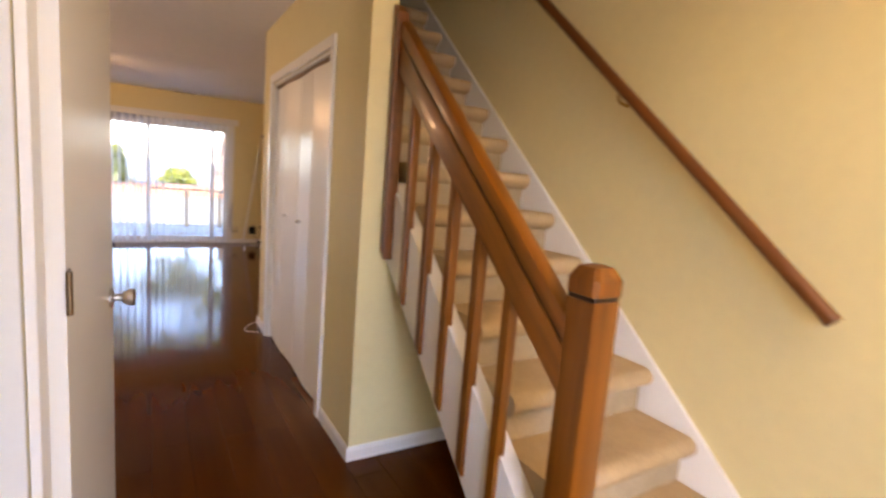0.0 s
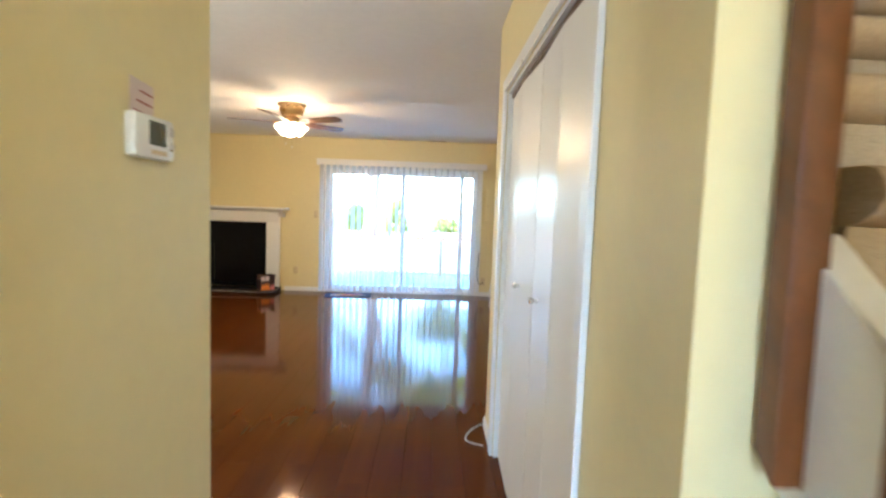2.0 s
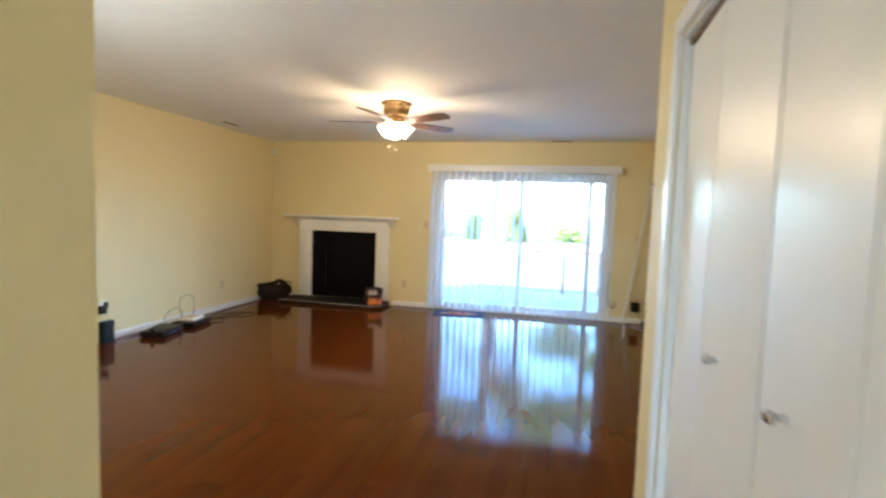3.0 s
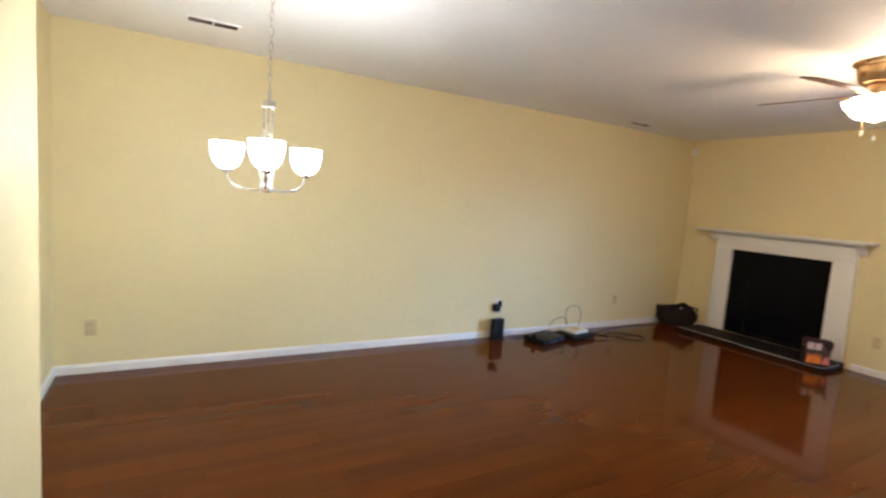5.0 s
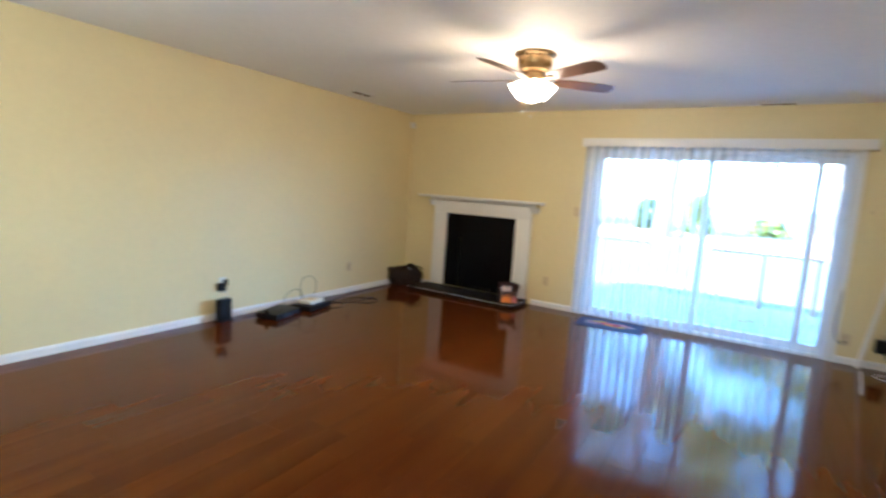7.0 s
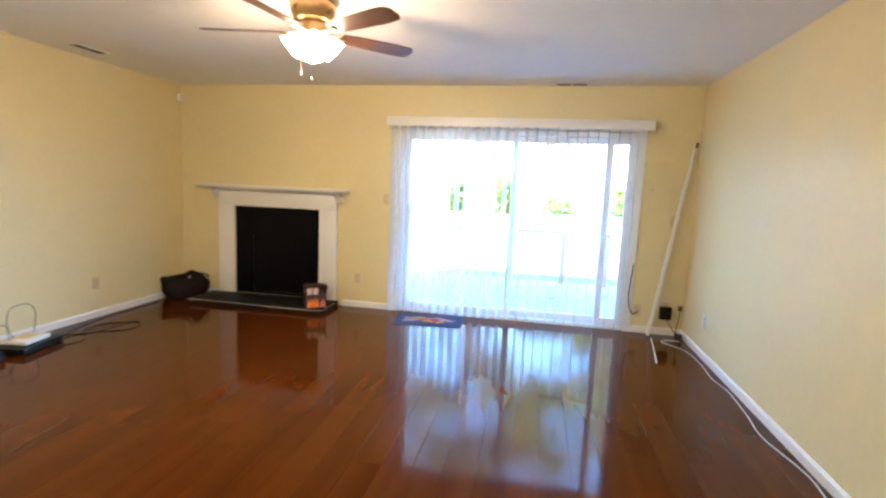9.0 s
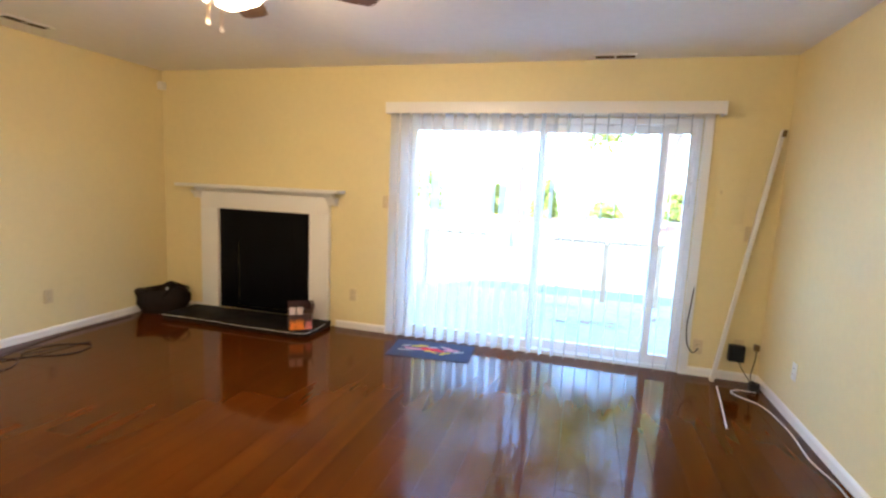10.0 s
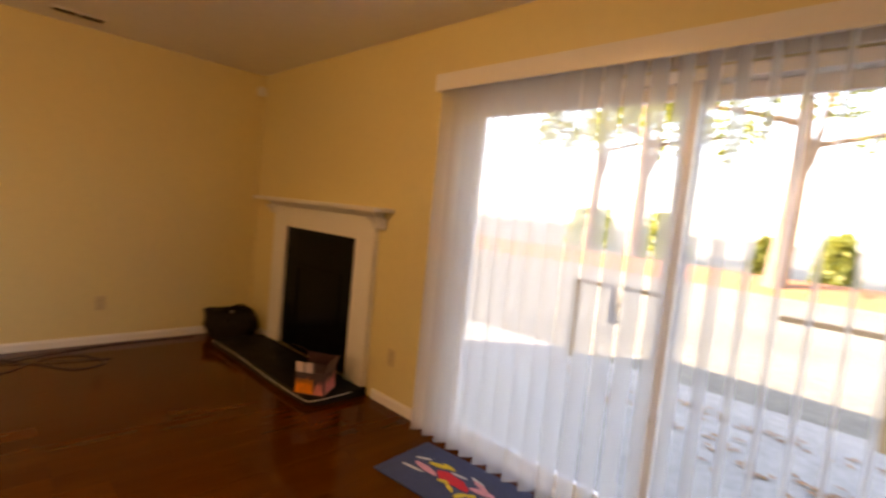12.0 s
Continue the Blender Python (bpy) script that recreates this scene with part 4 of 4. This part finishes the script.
for k in range(5):
    a = 189 + 72 * k
    arm = part("blade_iron", box(0.07, 0.20, -0.018, 0.018, -0.204, -0.196, 0.002, pose(0, 0, 0, 0, 0, a)), BRASS, fan)
    outl = [(0.17, -0.05), (0.30, -0.062), (0.55, -0.07), (0.64, -0.062), (0.665, -0.03), (0.665, 0.03), (0.64, 0.062), (0.55, 0.07), (0.30, 0.062), (0.17, 0.05)]
    b = prism(outl, -0.003, 0.003, 'z', 0.001)
    ob = part("blade", b, BLADE, fan, "dark walnut blade", smooth=False)
    ob.matrix_basis = pose(0, 0, -0.19, 0, 0, a) @ pose(0, 0, 0, -13, 0, 0)
for k in range(4):
    m = pose(0, 0, -0.212, 0, 0, 28 + 90 * k) @ pose(0.045, 0, 0, 0, 132, 0)
    neck = part("light_arm", lathe([(0, -0.03), (0.016, -0.03), (0.022, 0.0), (0.026, 0.018), (0, 0.018)], 16, m), BRASS, fan)
    tulip = lathe([(0.024, 0.012), (0.040, 0.026), (0.056, 0.055), (0.062, 0.09), (0.072, 0.118), (0.069, 0.118), (0.058, 0.088), (0.050, 0.055), (0.034, 0.030), (0.0, 0.022)], 32)
    for v in tulip.verts:
        f = 1 + 0.05 * math.cos(6 * math.atan2(v.co.y, v.co.x)) * max(0.0, v.co.z / 0.118)
        v.co.x *= f
        v.co.y *= f
    bmesh.ops.transform(tulip, matrix=m, verts=tulip.verts[:])
    fb = part("light_shade", tulip, FANBOWL, neck, "glowing frosted tulip glass shade")
    fb.visible_shadow = False
part("finial", lathe([(0, -0.243), (0.03, -0.244), (0.032, -0.255), (0.016, -0.27), (0.010, -0.285), (0, -0.29)], 16), BRASS, fan)
for dx, dy, dl in ((-0.05, -0.05, 0.07), (0.02, -0.055, 0.105)):
    c = part("pull_chain", tube([(dx, dy, -0.235), (dx, dy, -0.36 - dl)], 0.0015, 6, 1), BRASS, fan)
    part("pull_knob", lathe([(0, 0.012), (0.005, 0.008), (0.007, -0.004), (0.005, -0.012), (0, -0.014)], 12, pose(dx, dy, -0.36 - dl)), WHITEPLASTIC, c)
bulb("fan_bulb", (FX, FYY, CZ - 0.28), 4.0, 0.13, (1.0, 0.55, 0.22))

# ---- chandelier ----
HX, HY = -1.715, 4.395
ch = thing("chandelier", (HX, HY, CZ), "brushed nickel chandelier with three lit glass shades", "chandelier")


def zz(z):
    return z - 2.445


part("canopy", lathe([(0, -0.001), (0.06, -0.001), (0.062, -0.01), (0.045, -0.022), (0.012, -0.03), (0, -0.03)], 28), NICKEL, ch)
for k in range(17):
    z = zz(2.395 - 0.0335 * k)
    pts = [(0.008 * math.cos(a), 0.0, z + 0.021 * math.sin(a)) for a in [2 * math.pi * j / 10 for j in range(11)]]
    link = tube(pts, 0.0022, 6, 1)
    bmesh.ops.transform(link, matrix=pose(0, 0, 0, 0, 0, 90 * (k % 2)), verts=link.verts[:])
    part("chain_link", link, NICKEL, ch)
part("top_loop", lathe([(0, zz(1.84)), (0.009, zz(1.84)), (0.009, zz(1.80)), (0.031, zz(1.795)), (0.033, zz(1.768)), (0.0, zz(1.76))], 24), NICKEL, ch)
part("hub", lathe([(0, zz(1.476)), (0.015, zz(1.476)), (0.018, zz(1.432)), (0.029, zz(1.42)), (0.029, zz(1.40)), (0.013, zz(1.391)), (0, zz(1.389))], 24), NICKEL, ch)
shade_prof = [(0.0, zz(1.487)), (0.024, zz(1.488)), (0.044, zz(1.50)), (0.060, zz(1.522)), (0.069, zz(1.558)), (0.073, zz(1.606)), (0.070, zz(1.606)), (0.065, zz(1.558)), (0.056, zz(1.526)), (0.040, zz(1.505)), (0.0, zz(1.495))]
AR = 0.2
for a in (-10, 110, 230):
    c, s_ = math.cos(radians(a)), math.sin(radians(a))

    def at(r, z):
        return (r * c, r * s_, zz(z))
    part("rod", tube([at(0.024, 1.78), at(0.020, 1.64), at(0.033, 1.51), at(0.022, 1.42)], 0.005, 8, 5), NICKEL, ch)
    arm = part("arm", tube([at(0.022, 1.405), at(0.09, 1.400), at(0.162, 1.414), at(AR - 0.006, 1.45), at(AR, 1.478)], 0.0055, 8, 6), NICKEL, ch)
    part("socket_cup", lathe([(0, zz(1.471)), (0.017, zz(1.472)), (0.022, zz(1.486)), (0, zz(1.4865))], 16, pose(AR * c, AR * s_, 0)), NICKEL, arm)
    sh = part("shade", lathe(shade_prof, 32, pose(AR * c, AR * s_, 0)), SHADE, ch, "glowing frosted glass bell shade")
    sh.visible_shadow = False
    bulb("chandelier_bulb", (HX + AR * c, HY + AR * s_, 1.61), 0.42, 0.05, WARM)

# ---- entry lamp ----
dome = thing("entry_ceiling_light", (1.45, 0.45, CZ), "round frosted dome light on the entry ceiling", "ceiling light")
part("base", lathe([(0, -0.001), (0.15, -0.001), (0.152, -0.02), (0.14, -0.028), (0, -0.028)], 36), NICKEL, dome)
dg = part("diffuser", lathe([(0.138, -0.028), (0.13, -0.05), (0.10, -0.075), (0.05, -0.09), (0, -0.094)], 36), SHADE, dome, "glowing frosted glass dome")
dg.visible_shadow = False
bulb("entry_bulb", (1.45, 0.45, CZ - 0.07), 4.0, 0.08, WARM)

# ---- outdoors ----
# Unseen slab added above the front doorway to cut the sun coming in.
bm = box(-2.0, 3.5, -1.3, -0.152, 2.3, 2.45)
structure("entry_sun_block", bm, SIDING, "unseen slab over the front doorway, added to block sun", "porch roof")
bm = bmesh.new()
nx, ny = 60, 60
grid = []
for j in range(ny + 1):
    y = FY + 0.15 + (j / ny) ** 2.5 * 1500
    row = []
    for i in range(nx + 1):
        u = 2 * i / nx - 1
        x = math.copysign(abs(u) ** 2.5, u) * 1500
        row.append(bm.verts.new((x, y, -0.12 + (0.04 * noise.noise(Vector((x * 0.4, y * 0.4, 0))) if y > 13.5 else 0))))
    grid.append(row)
for a, b in zip(grid, grid[1:]):
    for i in range(nx):
        bm.faces.new([a[i], a[i + 1], b[i + 1], b[i]])
structure("ground", bm, GROUND, "sunlit dry yard of grass and pine needles", "ground", smooth=True)
bm = box(-300, 300, -300, FY + 0.15, -0.35, -0.21)
structure("ground_front", bm, CONCRETE, "pale concrete ground before the house", "ground")
bm = box(-3.2, 3.2, FY + 0.16, 13.0, -0.2, -0.03, 0.01)
structure("pavement", bm, CONCRETE, "pale concrete patio slab", "patio")
bm = bmesh.new()
rows = []
for j in range(9):
    v = j / 8
    rows.append([bm.verts.new((x, 24.5 + 8 * v + 1.2 * noise.noise(Vector((x * 0.3, v * 2, 4))), -0.15 + 0.34 * math.sin(math.pi * v) + 0.06 * noise.noise(Vector((x, v * 8, 2))))) for x in range(-22, 23)])
for a, b in zip(rows, rows[1:]):
    for i in range(len(a) - 1):
        bm.faces.new([a[i], a[i + 1], b[i + 1], b[i]])
structure("mulch_bed", bm, MULCH, "long bed of red-brown mulch under the trees", "mulch bed", smooth=True)

rng2 = random.Random(3)
verts, faces = [], []
for cx, cy, sx, sy, n in ((0.9, 11.6, 0.5, 0.10, 70), (-0.3, 11.9, 0.45, 0.08, 40), (1.9, 12.1, 0.5, 0.12, 60), (0.4, 12.35, 0.7, 0.08, 60), (-1.2, 12.3, 0.5, 0.1, 40)):
    for k in range(n):
        px, py = rng2.gauss(cx, sx), rng2.gauss(cy, sy)
        if not (-3.1 < px < 3.1 and 10.5 < py < 12.95):
            continue
        a, q = rng2.uniform(0, 6.28), len(verts)
        u = (0.035 * math.cos(a), 0.035 * math.sin(a))
        h = rng2.uniform(-0.026, -0.012)
        verts += [(px - u[0], py - u[1], h), (px - u[1] * 0.5, py + u[0] * 0.5, h + 0.006), (px + u[0], py + u[1], h), (px + u[1] * 0.5, py - u[0] * 0.5, h + 0.004)]
        faces.append((q, q + 1, q + 2, q + 3))
data = bpy.data.meshes.new("dry_leaves")
data.from_pydata(verts, [], faces)
data.materials.append(DRYLEAF)
tagged(new("dry_leaves", data), "drifts of dry brown leaves on the patio", "fallen leaves", "", "stuff")

fence = thing("patio_rail", (0, 12.8, -0.03), "low weathered wooden rail at the patio edge", "rail fence")
for x0, x1 in ((-1.55, -0.52), (0.30, 1.0), (1.03, 1.72)):
    part("top_rail", box(x0, x1, -0.045, 0.045, 0.79, 0.83, 0.004), RAILWOOD, fence)
for x in (-1.5, 1.015, 1.67):
    part("post", box(x - 0.035, x + 0.035, -0.035, 0.035, 0.0, 0.789, 0.004), RAILWOOD, fence)


def tree(x, y, height, radius, crown_low, spread, lean_x=0.0, clumps=70, leaf=0.16):
    ob = thing("pine_tree", (x, y, -0.15), "tall tree with loose yellow-green crown", "tree", "trees behind the yard")
    top = Vector((lean_x * height, 0, height))
    trunk = tube([(0, 0, 0), (top.x * 0.3 + 0.1, 0.1, height * 0.3), (top.x * 0.65 - 0.1, 0, height * 0.65), tuple(top)], lambda s: radius * (1 - 0.8 * s) + 0.02, 12, 5)
    part("trunk", trunk, BARK, ob)
    fork = Vector((top.x * 0.27 + 0.09, 0.09, height * 0.27))
    part("limb", tube([tuple(fork), tuple(fork + Vector((0.35, 0.1, 0.9))), tuple(fork + Vector((0.6, 0.1, height * 0.3)))], lambda q, r=radius: r * 0.6 * (1 - 0.75 * q), 9, 4), BARK, ob)
    ends = []
    for k in range(11):
        s = crown_low / height + (1 - crown_low / height) * (k / 11) * 0.95
        base = Vector((top.x * s, 0, height * s))
        a = k * 2.4 + random.random()
        ln = spread * (1.1 - 0.55 * k / 11) * random.uniform(0.7, 1.1)
        d = Vector((math.cos(a), math.sin(a), 0.18))
        tip = base + d * ln
        part("limb", tube([tuple(base), tuple(base + d * ln * 0.5 + Vector((0, 0, 0.15))), tuple(tip)], lambda q, r=radius: r * 0.32 * (1 - 0.8 * q), 7, 3), BARK, ob)
        ends += [base + d * ln * f for f in (0.45, 0.7, 0.9, 1.05)]
    verts, faces = [], []
    for k in range(clumps):
        c = ends[k % len(ends)] + Vector((random.gauss(0, 0.5), random.gauss(0, 0.5), random.gauss(0.15, 0.45)))
        for j in range(34):
            p = c + Vector((random.gauss(0, 0.40), random.gauss(0, 0.40), random.gauss(0, 0.30)))
            u = Vector((random.gauss(0, 1), random.gauss(0, 1), random.gauss(0, 1))).normalized() * leaf
            v = u.cross(Vector((random.gauss(0, 1), random.gauss(0, 1), random.gauss(0, 1)))).normalized() * leaf * 0.5
            n = len(verts)
            verts += [tuple(p - u), tuple(p + v), tuple(p + u), tuple(p - v)]
            faces.append((n, n + 1, n + 2, n + 3))
    data = bpy.data.meshes.new("crown")
    data.from_pydata(verts, [], faces)
    data.materials.append(LEAF)
    cr = new("crown", data)
    cr.parent = ob
    return ob


tree(-2.2, 26, 13, 0.34, 4.4, 4.8, 0.02, 170)
tree(3.1, 26, 12, 0.36, 3.0, 4.2, 0.10, 150)
tree(-8.5, 30, 14, 0.34, 5.2, 4.8, -0.02, 130)
tree(-14.0, 36, 16, 0.34, 6.0, 5.0, 0.01, 120, 0.2)
tree(8.5, 34, 15, 0.34, 5.6, 4.8, -0.03, 120, 0.2)
tree(15.0, 42, 16, 0.34, 6.5, 5.0, 0.0, 110, 0.22)


def shrub(x, y, w, h):
    ob = thing("shrub", (x, y, -0.15), "rounded loose yellow-green shrub beyond the yard", "shrub", "shrubs beyond the yard")
    verts, faces = [], []
    for k in range(900):
        a, e = random.uniform(0, 2 * math.pi), random.random()
        r = w * math.sqrt(random.random()) * (1 - 0.5 * e)
        p = Vector((r * math.cos(a), r * math.sin(a), 0.1 + h * e + 0.25 * noise.noise(Vector((a, e * 3, x)))))
        u = Vector((random.gauss(0, 1), random.gauss(0, 1), random.gauss(0, 1))).normalized() * 0.17
        v = u.cross(Vector((random.gauss(0, 1), random.gauss(0, 1), random.gauss(0, 1)))).normalized() * 0.1
        n = len(verts)
        verts += [tuple(p - u), tuple(p + v), tuple(p + u), tuple(p - v)]
        faces.append((n, n + 1, n + 2, n + 3))
    data = bpy.data.meshes.new("foliage")
    data.from_pydata(verts, [], faces)
    data.materials.append(LEAF)
    f = new("foliage", data)
    f.parent = ob
    for k in range(4):
        part("stem", tube([(0.1 * k - 0.15, 0, 0), (0.25 * k - 0.4, 0.1, h * 0.6)], 0.03, 6, 1), BARK, ob)


for x, y, w, h in ((-1.3, 31, 0.8, 1.9), (-3.9, 33, 0.7, 1.6), (1.9, 38, 1.2, 0.8), (-9.5, 36, 1.8, 2.4), (-16, 40, 2.2, 2.6), (6.0, 38, 1.4, 1.7), (11.5, 40, 2.0, 2.4)):
    shrub(x, y, w, h)

# ---- floor planks ----
PW, PL, GAP = 0.16, 1.215, 0.0006
plank_cache = {}


def plank_mesh(w, l):
    key = (round(w, 4), round(l, 3))
    if key not in plank_cache:
        bm = bmesh.new()
        c = 0.0006
        low = [bm.verts.new(p) for p in ((0, 0, -0.011), (w, 0, -0.011), (w, l, -0.011), (0, l, -0.011))]
        mid = [bm.verts.new(p) for p in ((0, 0, -0.0004), (w, 0, -0.0004), (w, l, -0.0012), (0, l, -0.0004))]
        top_ = [bm.verts.new(p) for p in ((c, c, 0), (w - c, c, 0), (w - c, l - c, 0), (c, l - c, 0))]
        for a, b in ((low, mid), (mid, top_)):
            for k in range(4):
                n = (k + 1) % 4
                bm.faces.new([a[k], a[n], b[n], b[k]])
        bm.faces.new(top_)
        plank_cache[key] = mesh_of("plank", bm, FLOORWOOD)
    return plank_cache[key]


rng = random.Random(7)
x = LX
while x < RX - 0.01:
    w = min(PW, RX - x)
    y0, y1 = (3.2, FY + 0.01) if x + w < 0.06 else (0.0, FY + 0.01)
    if x + w >= 0.06 and x < 0.05:
        y0 = 3.2
    y = y0
    first = rng.choice((0.405, 0.81, 1.215, 0.6, 1.0))
    while y < y1 - 0.02:
        l = min(first, y1 - y)
        first = PL
        ob = new("plank", plank_mesh(w - GAP, l - GAP))
        ob.parent = floor
        ob.location = (x, y, 0)
        y += l
    x += w
